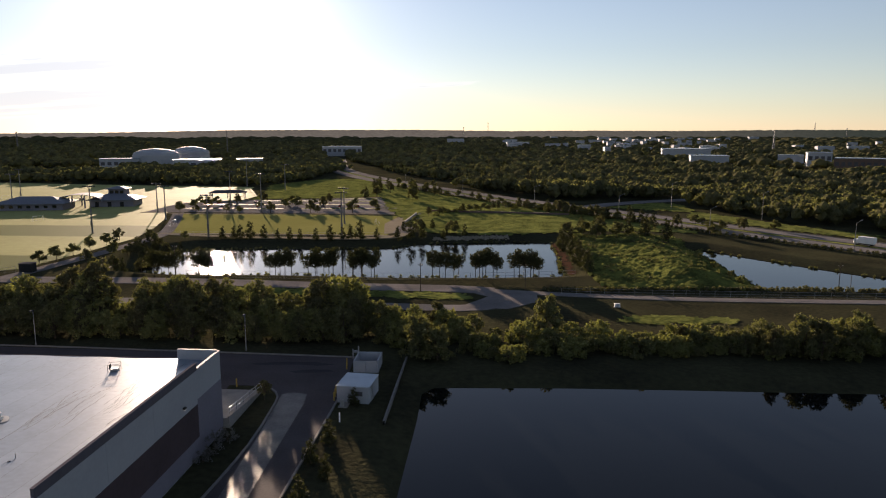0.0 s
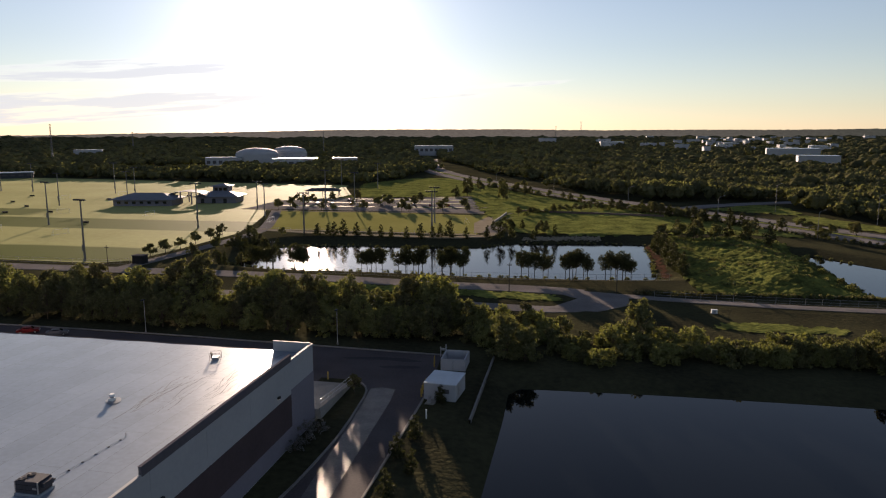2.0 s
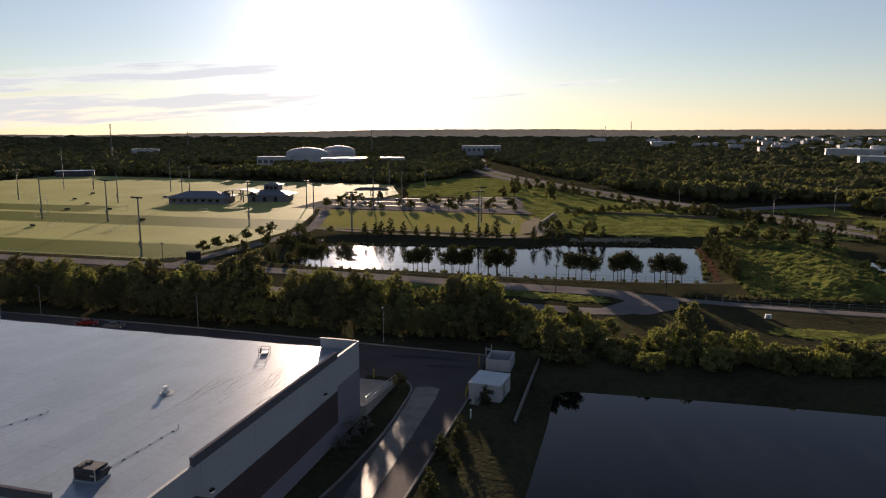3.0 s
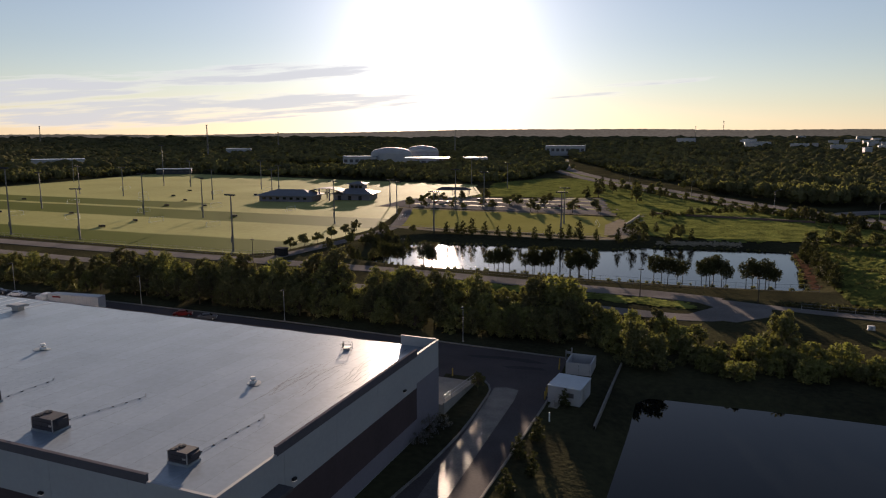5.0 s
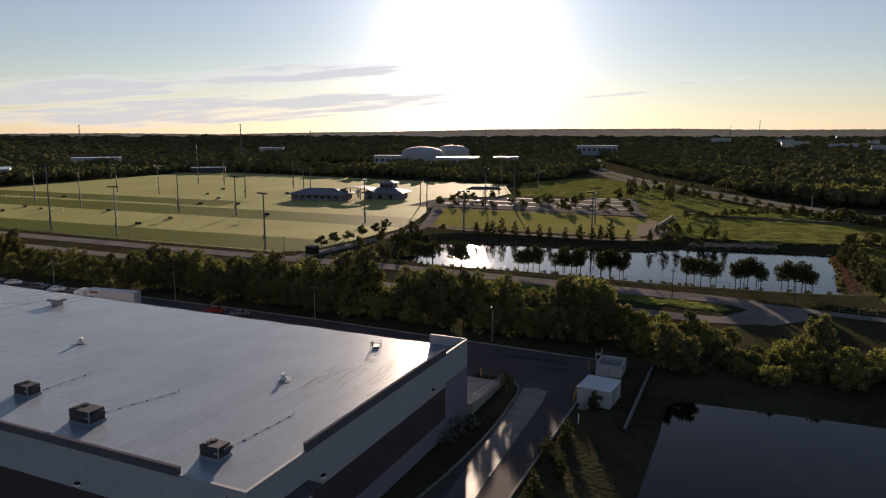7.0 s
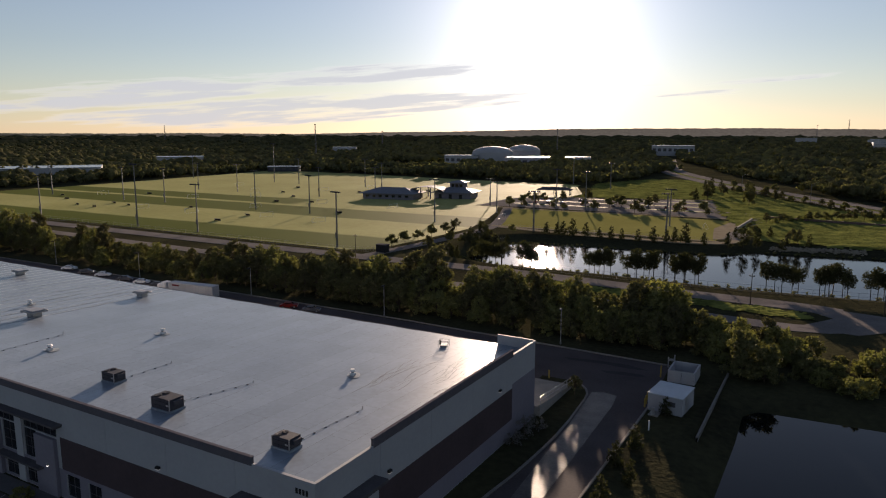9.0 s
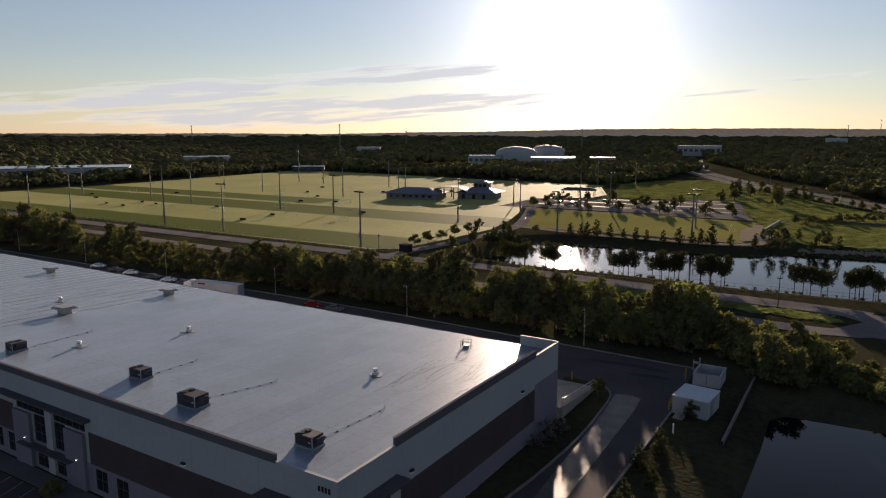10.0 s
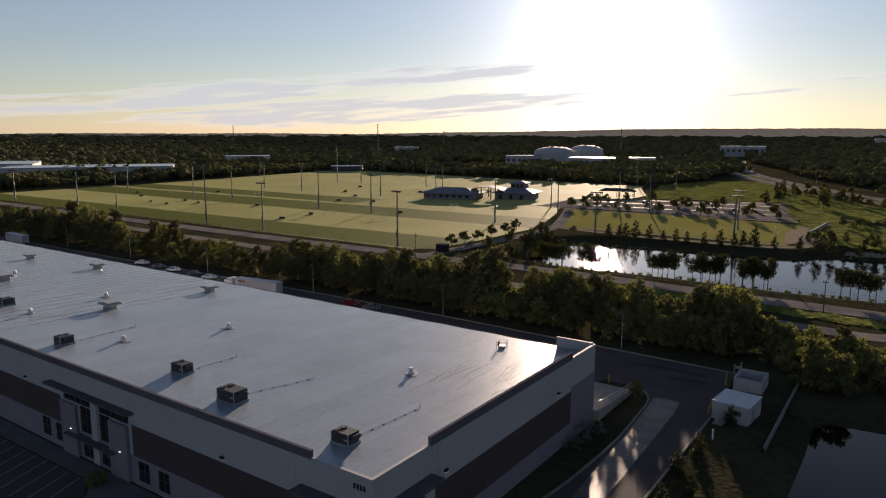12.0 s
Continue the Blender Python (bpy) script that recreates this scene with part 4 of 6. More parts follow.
# raised welds of the membrane sheets, from eaves to parapet
seam_pieces = {}
for k in range(50):
    tall = k % 3 == 0
    if tall not in seam_pieces:
        bm = bmesh.new()
        ends = [[bm.verts.new((dx, y, roof_z(y) + dz)) for dx, dz in ((-0.13, 0.0215), (-0.07, 0.027 if tall else 0.025), (0.07, 0.027 if tall else 0.025), (0.13, 0.0215))] for y in (0.6, DEPTH - 0.3)]
        for i in range(3):
            bm.faces.new((ends[0][i], ends[0][i + 1], ends[1][i + 1], ends[1][i]))
        bm.normal_update()
        seam_pieces[tall] = bpy.data.meshes.new("seam")
        bm.to_mesh(seam_pieces[tall])
        bm.free()
        seam_pieces[tall].materials.append(M["weld"])
    part("seam", seam_pieces[tall], None, roof, m=pose(-60 - 2.2 * k, 0, 0))

# creases and sealant lines across the membrane near its low corner
crease_rng = random.Random(5)
for k in range(34):
    x, y = -1.0 - crease_rng.random() ** 1.5 * 8, 15 + crease_rng.random() * 17
    pts, a = [], radians(84 + crease_rng.random() * 16)
    for i in range(8 + crease_rng.randrange(14)):
        pts.append((x, y))
        a += crease_rng.uniform(-0.22, 0.22) + (radians(91) - a) * 0.25
        x, y = min(x + math.cos(a) * 0.42, -0.5), min(y + math.sin(a) * 0.42, 36.6)
    bm = bmesh.new()
    w = 0.009 + 0.015 * crease_rng.random()
    rows = [(bm.verts.new((px - w, py, roof_z(py) + 0.026)), bm.verts.new((px + w, py, roof_z(py) + 0.026))) for px, py in pts]
    for (p0, p1), (q0, q1) in zip(rows, rows[1:]):
        bm.faces.new((p0, p1, q1, q0))
    bmesh.ops.recalc_face_normals(bm, faces=bm.faces)
    part("crease", bm, M["black"], roof)


# ---- plants ----
rng = np.random.default_rng(7)


def unit_vectors(n):
    v = rng.normal(size=(n, 3))
    return v / np.linalg.norm(v, axis=1, keepdims=True)


def leaf_mesh(name, lumps, count, size, mat, core=True):
    """A crown: small leaf clumps strewn over rounded lumps (x, y, z, rx, rz), with gaps between, over thin dark cores."""
    lumps = np.array(lumps, float)
    weight = lumps[:, 3] ** 2
    pick = rng.choice(len(lumps), count, p=weight / weight.sum())
    d = unit_vectors(count)
    reach = 1.22 - 0.80 * rng.random(count) ** 1.3
    L = lumps[pick]
    c = L[:, :3] + d * reach[:, None] * np.stack([L[:, 3], L[:, 3], L[:, 4]], 1)
    a = unit_vectors(count) + d * 0.4
    b = np.cross(a, unit_vectors(count))
    a /= np.linalg.norm(a, axis=1, keepdims=True)
    b /= np.linalg.norm(b, axis=1, keepdims=True)
    s = (size * (0.6 + 0.8 * rng.random(count)))[:, None]
    quad = np.stack([c - a * s - b * s * 0.45, c + b * s * 0.9, c + a * s - b * s * 0.5], 1).reshape(-1, 3)
    faces = np.arange(3 * count).reshape(-1, 3).tolist()
    verts = quad.tolist()
    if core:
        bm = bmesh.new()
        bmesh.ops.create_icosphere(bm, subdivisions=1, radius=1)
        base = np.array([v.co[:] for v in bm.verts])
        tri = np.array([[v.index for v in f.verts] for f in bm.faces])
        bm.free()
        for l in lumps:
            off = len(verts)
            pts = base * (0.36 + 0.26 * rng.random((len(base), 1))) * (l[3], l[3], l[4]) + l[:3]
            verts += pts.tolist()
            faces += (tri + off).tolist()
    return mesh_of(name, verts, faces, mat)


def trunk_bm(h, r, limbs):
    bm = bmesh.new()
    add_tube(bm, (0, 0, -0.4), (0.04 * h * 0.3, 0, h * 0.45), r, r * 0.75, 7)
    add_tube(bm, (0.04 * h * 0.3, 0, h * 0.45), (0, 0.02 * h, h * 0.85), r * 0.75, r * 0.25, 6)
    for x, y, z0, z1 in limbs:
        add_tube(bm, (0.01 * h, 0, z0), (x, y, z1), r * 0.4, r * 0.12, 5)
    return bm


def make_tree(name, label, h, spread, lumps_n, leaves, size, mat, base=0.35, category="tree", bark=0.16, core=True):
    t = thing(name, pose(0, 0, 0), label, category)
    lumps, limbs = [], []
    for k in range(lumps_n):
        a, q = rng.random() * 6.283, rng.random()
        z = h * (base + (1 - base) * 0.82 * (k + 0.5) / lumps_n) + h * 0.04 * rng.normal()
        w = math.sin(min(1.0, max(0.12, (1.06 - z / h) / (1.0 - base * 0.6))) * 1.9)
        r = spread * (0.2 + 0.62 * math.sqrt(q)) * max(0.25, w)
        lr = spread * (0.13 + 0.19 * rng.random()) * (0.6 + 0.4 * w)
        lumps.append((math.cos(a) * r, math.sin(a) * r, min(z, h - lr * 0.8), lr, lr * 0.8))
        if k % 2 == 0:
            limbs.append((math.cos(a) * r * 0.8, math.sin(a) * r * 0.8, h * base * 0.8, z))
    part("trunk", trunk_bm(h, bark * h / 8, limbs), M["bark"], t)
    part("crown", leaf_mesh("crown", lumps, leaves, size, mat, core), None, t)
    return t


def make_pine(name, label, h, spread, base, leaves, cone, category="tree"):
    t = thing(name, pose(0, 0, 0), label, category)
    lumps, limbs = [], []
    n = 9
    for k in range(n):
        f = (k + 0.5) / n
        z = h * (base + (1 - base) * f * 0.93)
        wide = spread * ((0.35 + 0.65 * math.sin(min(1.0, (1.12 - f) * 1.25) * 1.5)) * (1.0 - 0.35 * f) if cone else (0.55 + 0.5 * math.sin(f * 2.6)))
        a = k * 2.4 + rng.random()
        r = wide * (0.35 + 0.25 * rng.random())
        lr = max(0.22 * spread, wide * 0.55)
        lumps.append((math.cos(a) * r, math.sin(a) * r, z, lr, lr * (0.9 if cone else 0.85)))
        limbs.append((math.cos(a) * r, math.sin(a) * r, z - 0.3, z))
    part("trunk", trunk_bm(h, 0.017 * h, limbs), M["bark"], t)
    part("crown", leaf_mesh("crown", lumps, leaves, 0.021 * h + 0.05, M["leaf_p"], cone), None, t)
    return t


OAKS = [make_tree("tree", "broad dark green oak in the shelter belt", 10, 3.6, 64, 3500, 0.22, M["leaf_a"], 0.22),
        make_tree("tree", "broad bright green tree in the shelter belt", 9, 4.2, 66, 3800, 0.22, M["leaf_b"], 0.12),
        make_tree("tree", "tall dark leafy tree in the shelter belt", 11, 3.2, 60, 3300, 0.22, M["leaf_c"], 0.2),
        make_tree("tree", "rounded olive-green tree in the shelter belt", 8, 3.6, 58, 3200, 0.215, M["leaf_a"], 0.1)]
AIRY = [make_tree("tree", "thin-leaved open tree in the shelter belt", 9, 3.2, 44, 3000, 0.18, M["leaf_b"], 0.25, core=False)]
BUSHES = [make_tree("bush", "low bright green bush at the field edge", 3.6, 2.4, 30, 1300, 0.165, M["leaf_b"], 0.05, "bush", 0.1),
          make_tree("bush", "low olive-green bush at the field edge", 3.0, 2.2, 28, 1200, 0.165, M["leaf_a"], 0.05, "bush", 0.1)]
PINES = [make_pine("pine_tree", "young pine with bare trunk beside the pond", 5.7, 1.6, 0.40, 1300, False),
         make_pine("pine_tree", "young pine with bare trunk beside the pond", 5.1, 1.5, 0.42, 1150, False)]
CONES = [make_pine("cypress_tree", "small dark conical tree on the pond bank", 5.2, 1.6, 0.06, 640, True),
         make_pine("cypress_tree", "small dark conical tree on the pond bank", 4.6, 1.5, 0.08, 600, True)]
SMALL = [make_tree("tree", "small round street tree", 4.6, 1.9, 36, 1150, 0.165, M["leaf_c"], 0.34),
         make_tree("tree", "small spreading street tree", 4.0, 2.1, 36, 1150, 0.165, M["leaf_a"], 0.4)]
DRIVE = [make_pine("pine_tree", "small young pine beside the drive", 2.9, 0.95, 0.05, 620, True)]
used = set()


def plant(kinds, x, y, scale=1.0, group="", z=None):
    src = kinds[int(rng.integers(len(kinds)))]
    zz = float(ground_height(np.array([x]), np.array([y]))[0]) if z is None else z
    s = scale * (0.88 + 0.24 * rng.random())
    m = pose(x, y, zz, 0, 0, rng.random() * 360) @ Matrix.Diagonal((s * (0.92 + 0.16 * rng.random()), s, s * (0.92 + 0.2 * rng.random()), 1))
    if src.name not in used:
        used.add(src.name)
        src.matrix_basis = m
        ob = src
    else:
        ob = copy_thing(src, m)
        ob.matrix_basis = m
    return tagged(ob, group=group)


# shelter belt behind the yard, taller and denser towards the west
def belt_y(x):
    return 106.5 - 0.075 * (x + 40) if x < -40 else 104.5 - 0.05 * x if x < 0 else 104.5


BELT = [(-330, 8.5), (-254, 7), (-232, 8), (-210, 9), (-193, 10), (-180, 8), (-174, 5), (-157, 8), (-143, 6.5), (-123, 5), (-113, 8), (-102, 9.6), (-92, 7), (-80, 9), (-70, 9.6), (-58, 10.3), (-55, 6.5), (-52, 5.2), (-49, 8),
        (-43, 9.4), (-37, 8), (-33, 9.8), (-30, 7.6), (-27, 6.9), (-24, 6.9), (-20, 9.6), (-16, 9.8), (-12, 8.4), (-9, 5.4), (-6, 5.6), (-3, 6), (2, 3.4), (9, 3)]


def belt_h(x):
    return float(np.interp(x, [q[0] for q in BELT], [q[1] for q in BELT]))


for k in range(100):
    x = 6 - k * (2.3 if k < 50 else 3.6) - (0 if k < 50 else -65) - rng.random() * 1.2
    h = belt_h(x)
    for row, f in ((0, 0.66), (1, 0.96)) if k % 2 else ((0, 0.62), (1, 0.9)):
        y = belt_y(x) + 0.6 + row * 4.4 + rng.normal() * 0.9
        if -35.4 < x < -30.4:
            if row == 1:
                plant(AIRY, x, y, h * 0.105, "shelter belt")
            elif row == 0:
                plant(BUSHES, x, y, 1.25, "shelter belt")
        elif h * f < 4.2:
            plant(BUSHES, x + rng.normal() * 0.5, y, h * f / 3.2, "shelter belt")
        else:
            plant(OAKS, x + rng.normal() * 0.5, y, h * f / 9.3 * (0.9 + 0.2 * rng.random()), "shelter belt")
for k in range(58):
    x = 4 + k * 1.75
    plant(BUSHES, x, 99.5 + rng.normal() * 1.4, 0.62 + 0.45 * rng.random(), "bank shrubs")
    plant(BUSHES, x + rng.normal(), 103.5 + rng.normal() * 1.8, 0.7 + 0.7 * rng.random() ** 2, "bank shrubs")
for k in range(26):
    x = 38 + k * 2.3 + rng.normal()
    plant(OAKS, x, 99.5 + rng.normal() * 1.5, min(0.72, 0.38 + 0.012 * (x - 36)) * (0.75 + 0.4 * rng.random()), "bank shrubs")
for x, y, s, kind in ((16.2, 107, 0.80, 3), (-3.4, 97.6, 0.95, 3), (-0.8, 96.5, 0.66, 3), (34, 98, 0.36, 1), (44, 98.5, 0.5, 3), (52.5, 98, 0.95, 3), (60, 98, 0.62, 1), (66.5, 98, 0.9, 3), (74, 98, 0.62, 1),
                      (-16.5, 110.5, 0.98, 1), (-19, 111, 0.95, 1), (-22.5, 107.5, 0.70, 1), (-27.4, 108, 0.74, 1), (-39.8, 109, 1.0, 0)):
    plant(OAKS[kind:kind + 1], x, y, s, "bank shrubs")

# pines along the near bank of the middle pond, in clumps
for x0, x1, n in ((-66.4, -60.4, 4), (-56.0, -51.6, 4), (-40.4, -33.6, 5), (-31.4, -24.4, 6), (-21.8, -15.2, 6), (-2.8, 4.0, 5), (6.6, 13.0, 6), (15.6, 22.4, 6)):
    for k in range(n):
        plant(PINES, x0 + (x1 - x0) * (k + 0.5) / n + rng.normal() * 0.3, 157.0 + rng.normal() * 0.9, 1.0, "pond pines", -0.15)
# small conical trees on its far bank
for x in (-68, -64.5, -62.5, -59.5, -55.5, -51, -47, -44, -39, -34.5, -31, -28.6, -25.6, -20.4, -14, -10, -6.5):
    plant(CONES, x, 214 + rng.normal() * 1.0 + (4 if x > -12 else 0), 1.0 * (0.7 + 0.5 * rng.random()), "bank trees", -0.2)
for x, y, n in ((-82, 190, 14), (-80, 176, 12), (-84, 205, 8), (2, 228, 9), (-5, 236, 6)):
    for k in range(n):
        plant(CONES + SMALL, x + rng.normal() * 4, y + rng.normal() * 6, 0.72, "bank trees")
for k in range(14):
    plant(CONES, 34.4 + rng.normal() * 0.7 + k * 0.1, 163 + k * 3.6, 1.2, "bank trees")
for x, y in ((44, 218), (47, 212), (50, 220), (52, 208), (57, 214), (60, 206), (63, 212), (66, 205), (45, 226), (50, 228), (40, 222)):
    plant(CONES + SMALL, x, y, 1.35, "bank trees")
# street trees along the path, the car park and the meadow
for x, y in ((-99.5, 170), (-98.6, 176), (-98.0, 183), (-97.5, 191), (-97.2, 200), (-98, 210), (-88, 170), (-87, 182)):
    plant(SMALL, x, y, 0.95, "path trees")
for k in range(26):
    plant(SMALL, -110 + (k % 9) * 10.0 + rng.normal() * 2.5, (284, 301.5, 318.5)[k // 9] + rng.normal() * 0.8, 0.8 + 0.5 * rng.random(), "car park trees")
for k in range(22):
    plant(SMALL + CONES, -42 + rng.random() * 40, 352 + rng.random() * 90, 1.2, "car park trees")
for k in range(20):
    f = k / 19
    plant(SMALL, 66 - 92 * f + rng.normal(), 258 + 150 * f + rng.normal() * 3, 0.9, "highway trees")
for x in range(9):
    plant(SMALL, 82 + rng.normal() * 12, 236 + rng.normal() * 10, 1.0, "highway trees")
for k in range(16):
    plant(SMALL + CONES, 44 + k * 2.0 + rng.normal(), 288 - k * 2.6 + rng.normal() * 2, 1.1, "highway trees")
plant(OAKS[:1], -14.5, 336, 0.85, "highway trees")
for k in range(34):
    f = k / 33
    plant(BUSHES + SMALL if k % 3 else SMALL, -6 + 70 * f + rng.normal() * 0.6, 274 + 40 * math.sin(2.0 * f) - 34 * f * f + rng.normal() * 1.2, 0.65 + 0.3 * rng.random(), "meadow hedge")

# pines by the drive and the service box
for x, y, s in ((-10.6, 79.3, 0.55), (-13.0, 64.5, 0.62), (-12.0, 69.5, 0.5), (-11.0, 61.5, 0.5), (-12.6, 57.0, 0.6), (-11.6, 51, 0.6)):
    plant(DRIVE, x, y, s * 1.7, "drive pines", 0)
plant(SMALL, -21.7, 81.2, 0.52, "planted strip", 0)
PALE = [make_tree("bush", "pale grey-leaved shrub by the wall corner", 2.4, 1.4, 18, 420, 0.10, M["leaf_pale"], 0.1, "bush", 0.1, core=False)]
for x, y, s in ((-23.2, 67.0, 1.0), (-22.6, 69.4, 0.7), (-23.6, 64.6, 0.6)):
    plant(PALE, x, y, s, "planted strip", 0)
plant(BUSHES, -58.2, 35.0, 0.5, "planted strip", 0)
for x, y, s in ((77, 145.5, 0.45), (84, 145, 0.3), (65, 150, 0.5), (68, 184, 0.6), (69.5, 178, 0.5), (66, 168, 0.5), (67, 160, 0.5)):
    plant(BUSHES, x, y, s, "pond shrubs")

# hedge along the highway and low growth along the trail: too many to count
def clump_stuff(name, label, places, r, h, leaves, size, mat):
    lumps = [(x, y, float(z) + h * 0.45, r * (0.7 + 0.6 * rng.random()), h * (0.45 + 0.25 * rng.random())) for x, y, z in places]
    me = leaf_mesh(name, lumps, leaves, size, mat)
    return tagged(new(name, me), label, "shrubs", kind="stuff")


hedge = []
line = smooth_line(HIGHWAY[:7], 2.3)
for i in range(1, len(line) - 1):
    d = (line[i + 1] - line[i - 1]).normalized()
    s = Vector((-d.y, d.x))
    q = line[i] + s * -13.2 if (line[i] + s * -13.2).length < (line[i] + s * 13.2).length else line[i] + s * 13.2
    hedge.append((q.x, q.y, 0))
clump_stuff("hedge", "clipped dark hedge along the highway", hedge, 0.75, 1.2, 9000, 0.3, M["leaf_c"])
low = [(x, 146.8 - 0.09 * (x - 20) + rng.normal() * 0.8, -0.1) for x in np.arange(21, 112, 1.2)]
clump_stuff("trail_shrubs", "low shrubs along the trail fence", [(x, min(y, 141.5), z) for x, y, z in low], 0.55, 0.9, 6000, 0.22, M["leaf_c"])
bank = []
while len(bank) < 170:
    x, y = 39 + 32 * rng.random(), 149 + 74 * rng.random()
    if 0.3 * math.sin(x * 0.35) + 0.3 * math.sin(y * 0.21 + x * 0.2) + rng.random() > 0.55:
        bank.append((x, y, float(ground_height(np.array([x]), np.array([y]))[0])))
clump_stuff("bank_shrubs", "scattered low scrub on the grass bank", bank, 0.6, 0.8, 9000, 0.15, M["leaf_a"])
shore = []
for poly, level, bank in PONDS[1:]:
    for a, b in zip(poly, poly[1:] + poly[:1]):
        n = int(math.hypot(b[0] - a[0], b[1] - a[1]) / 1.4)
        for k in range(n):
            if rng.random() < 0.6:
                shore.append((a[0] + (b[0] - a[0]) * k / n + rng.normal() * 0.4, a[1] + (b[1] - a[1]) * k / n + rng.normal() * 0.4, level))
clump_stuff("shore_reeds", "low reeds and weeds along the water edge", shore, 0.45, 0.55, 6000, 0.2, M["leaf_a"])

# ---- far woods: uncountable crowns out to the horizon ----
OPEN = [(-430, 110), (-400, 300), (-398, 486), (-192, 448), (-108, 434), (-95, 470), (-88, 600), (-82, 690), (-110, 690), (-90, 640), (-54, 568), (-2, 447), (48, 356), (62, 338), (98, 345), (160, 366), (164, 348), (112, 326), (110, 300), (126, 250), (148, 210), (220, 80), (260, -300), (-430, -300)]
CLEAR = [(275, 608, 52), (271, 721, 46), (311, 908, 60), (384, 781, 42), (374, 707, 36), (350, 595, 46), (420, 640, 50), (-330, 610, 60), (-235, 690, 55)]
bm = bmesh.new()
bmesh.ops.create_icosphere(bm, subdivisions=1, radius=1)
bm.verts.ensure_lookup_table()
head_verts, head_faces = np.array([v.co[:] for v in bm.verts]), np.array([[v.index for v in f.verts] for f in bm.faces])
bm.free()


def woods(name, label, r0, r1, spacing, radius, height, lobes=0, az0=-40, az1=72, cards=0, leaf=0.5):
    """Crowns of uneven size, each a main head with smaller heads round its top and leaf clumps over them."""
    n = int(0.5 * radians(az1 - az0) * (r1 * r1 - r0 * r0) / spacing ** 2)
    r = np.sqrt(rng.random(n) * (r1 * r1 - r0 * r0) + r0 * r0)
    a = np.radians(az0 + (az1 - az0) * rng.random(n))
    x, y = -np.sin(a) * r, np.cos(a) * r
    ok = ~inside(OPEN, x, y)
    for cx, cy, cr in CLEAR:
        ok &= np.hypot(x - cx, y - cy) > cr
    ok &= edge_distance([(0, 447), (-54, 568), (-82, 690), (-120, 800), (-150, 1000)], x, y, False) > 14
    x, y = x[ok], y[ok]
    n = len(x)
    v, f = head_verts, head_faces
    patchy = np.sin(x * 0.043 + 1.3 * np.sin(y * 0.031)) * np.sin(y * 0.037 + 1.1 * np.sin(x * 0.027))
    rr = radius * (0.45 + 0.5 * rng.random(n) + 0.75 * rng.random(n) ** 4 + 0.15 * patchy)
    hh = height * (0.55 + 0.3 * rng.random(n) + 0.35 * (rr / radius - 0.7) + 0.25 * patchy)
    gz = ground_height(x, y)
    C, S = [np.stack([x, y, gz + hh * 0.5], 1)], [np.stack([rr, rr, hh * 0.5], 1)]
    for k in range(lobes):
        t, up, q = rng.random(n) * 6.283, 0.1 + 0.65 * rng.random(n), 0.42 + 0.22 * rng.random(n)
        side = rr * np.sqrt(1 - up * up) * 0.85
        C.append(np.stack([x + np.cos(t) * side, y + np.sin(t) * side, gz + hh * (0.5 + 0.40 * up)], 1))
        S.append(np.stack([rr * q, rr * q, np.minimum(rr * q, hh * 0.3)], 1))
    C, S = np.concatenate(C), np.concatenate(S)
    m = len(C)
    wob = 1 + 0.10 * rng.normal(size=(m, len(v), 1))
    pts = v[None] * (0.74 if cards > 20 else 0.84 if cards else 1.0) * wob * S[:, None, :] + C[:, None, :]
    verts = pts.reshape(-1, 3)
    faces = (f[None] + (np.arange(m) * len(v))[:, None, None]).reshape(-1, 3).tolist()
    if cards:
        k = np.repeat(np.arange(m), cards)
        d = unit_vectors(len(k))
        d[:, 2] = np.abs(d[:, 2]) - 0.15
        c = C[k] + d * S[k] * (0.70 + 0.40 * rng.random((len(k), 1)))
        p, q = unit_vectors(len(k)), unit_vectors(len(k))
        s = (leaf * (0.6 + 0.8 * rng.random(len(k))))[:, None]
        quad = np.stack([c - p * s, c + q * s, c + p * s], 1).reshape(-1, 3)
        off = len(verts)
        verts = np.concatenate([verts, quad])
        faces += (np.arange(len(k) * 3).reshape(-1, 3) + off).tolist()
    me = mesh_of(name, verts.tolist(), faces, M["woods"])
    return tagged(new(name, me), label, "woods", kind="stuff")


woods("woods", "dense dark green woodland beyond the highway", 225, 400, 5.0, 3.3, 8.4, 4, cards=24, leaf=0.36)
woods("woods", "dense dark green woodland beyond the fields", 400, 640, 5.7, 3.5, 8.4, 2, cards=11, leaf=0.46)
woods("woods", "dense dark woodland in the distance", 640, 1500, 10, 5.6, 9.0, 0, cards=4, leaf=0.7)
woods("woods", "woodland out towards the horizon", 1500, 1960, 20, 12, 8.5, 0, -45, 78)
woods("woods", "woodland behind the warehouse and ponds", 420, 1500, 30, 12, 10, 0, 72, 320)


# ---- lamps, poles and fences ----
def field_light(x, y, h, turn=0):
    t = thing("field_light", pose(x, y, 0, 0, 0, turn), "tall steel floodlight pole on the sports field", "floodlight", "sports field floodlights")
    part("footing", tube((0, 0, -0.3), (0, 0, 0.5), 0.35, n=10), M["concrete"], t)
    part("pole", tube((0, 0, 0.5), (0, 0, h), 0.28, 0.16, 8), M["pole"], t)
    part("cabinet", box(-0.3, 0.3, -0.45, -0.2, 2.6, 4.2, 0.03), M["pole"], t)
    part("crossarm", box(-1.9, 1.9, -0.08, 0.08, h - 0.35, h - 0.2), M["pole"], t)
    for k in range(6):
        part("floodlight", tube((-1.65 + k * 0.66, -0.1, h - 0.1), (-1.65 + k * 0.66, -0.5, h - 0.25), 0.16, 0.26, 8), M["unit"], t)
    return t


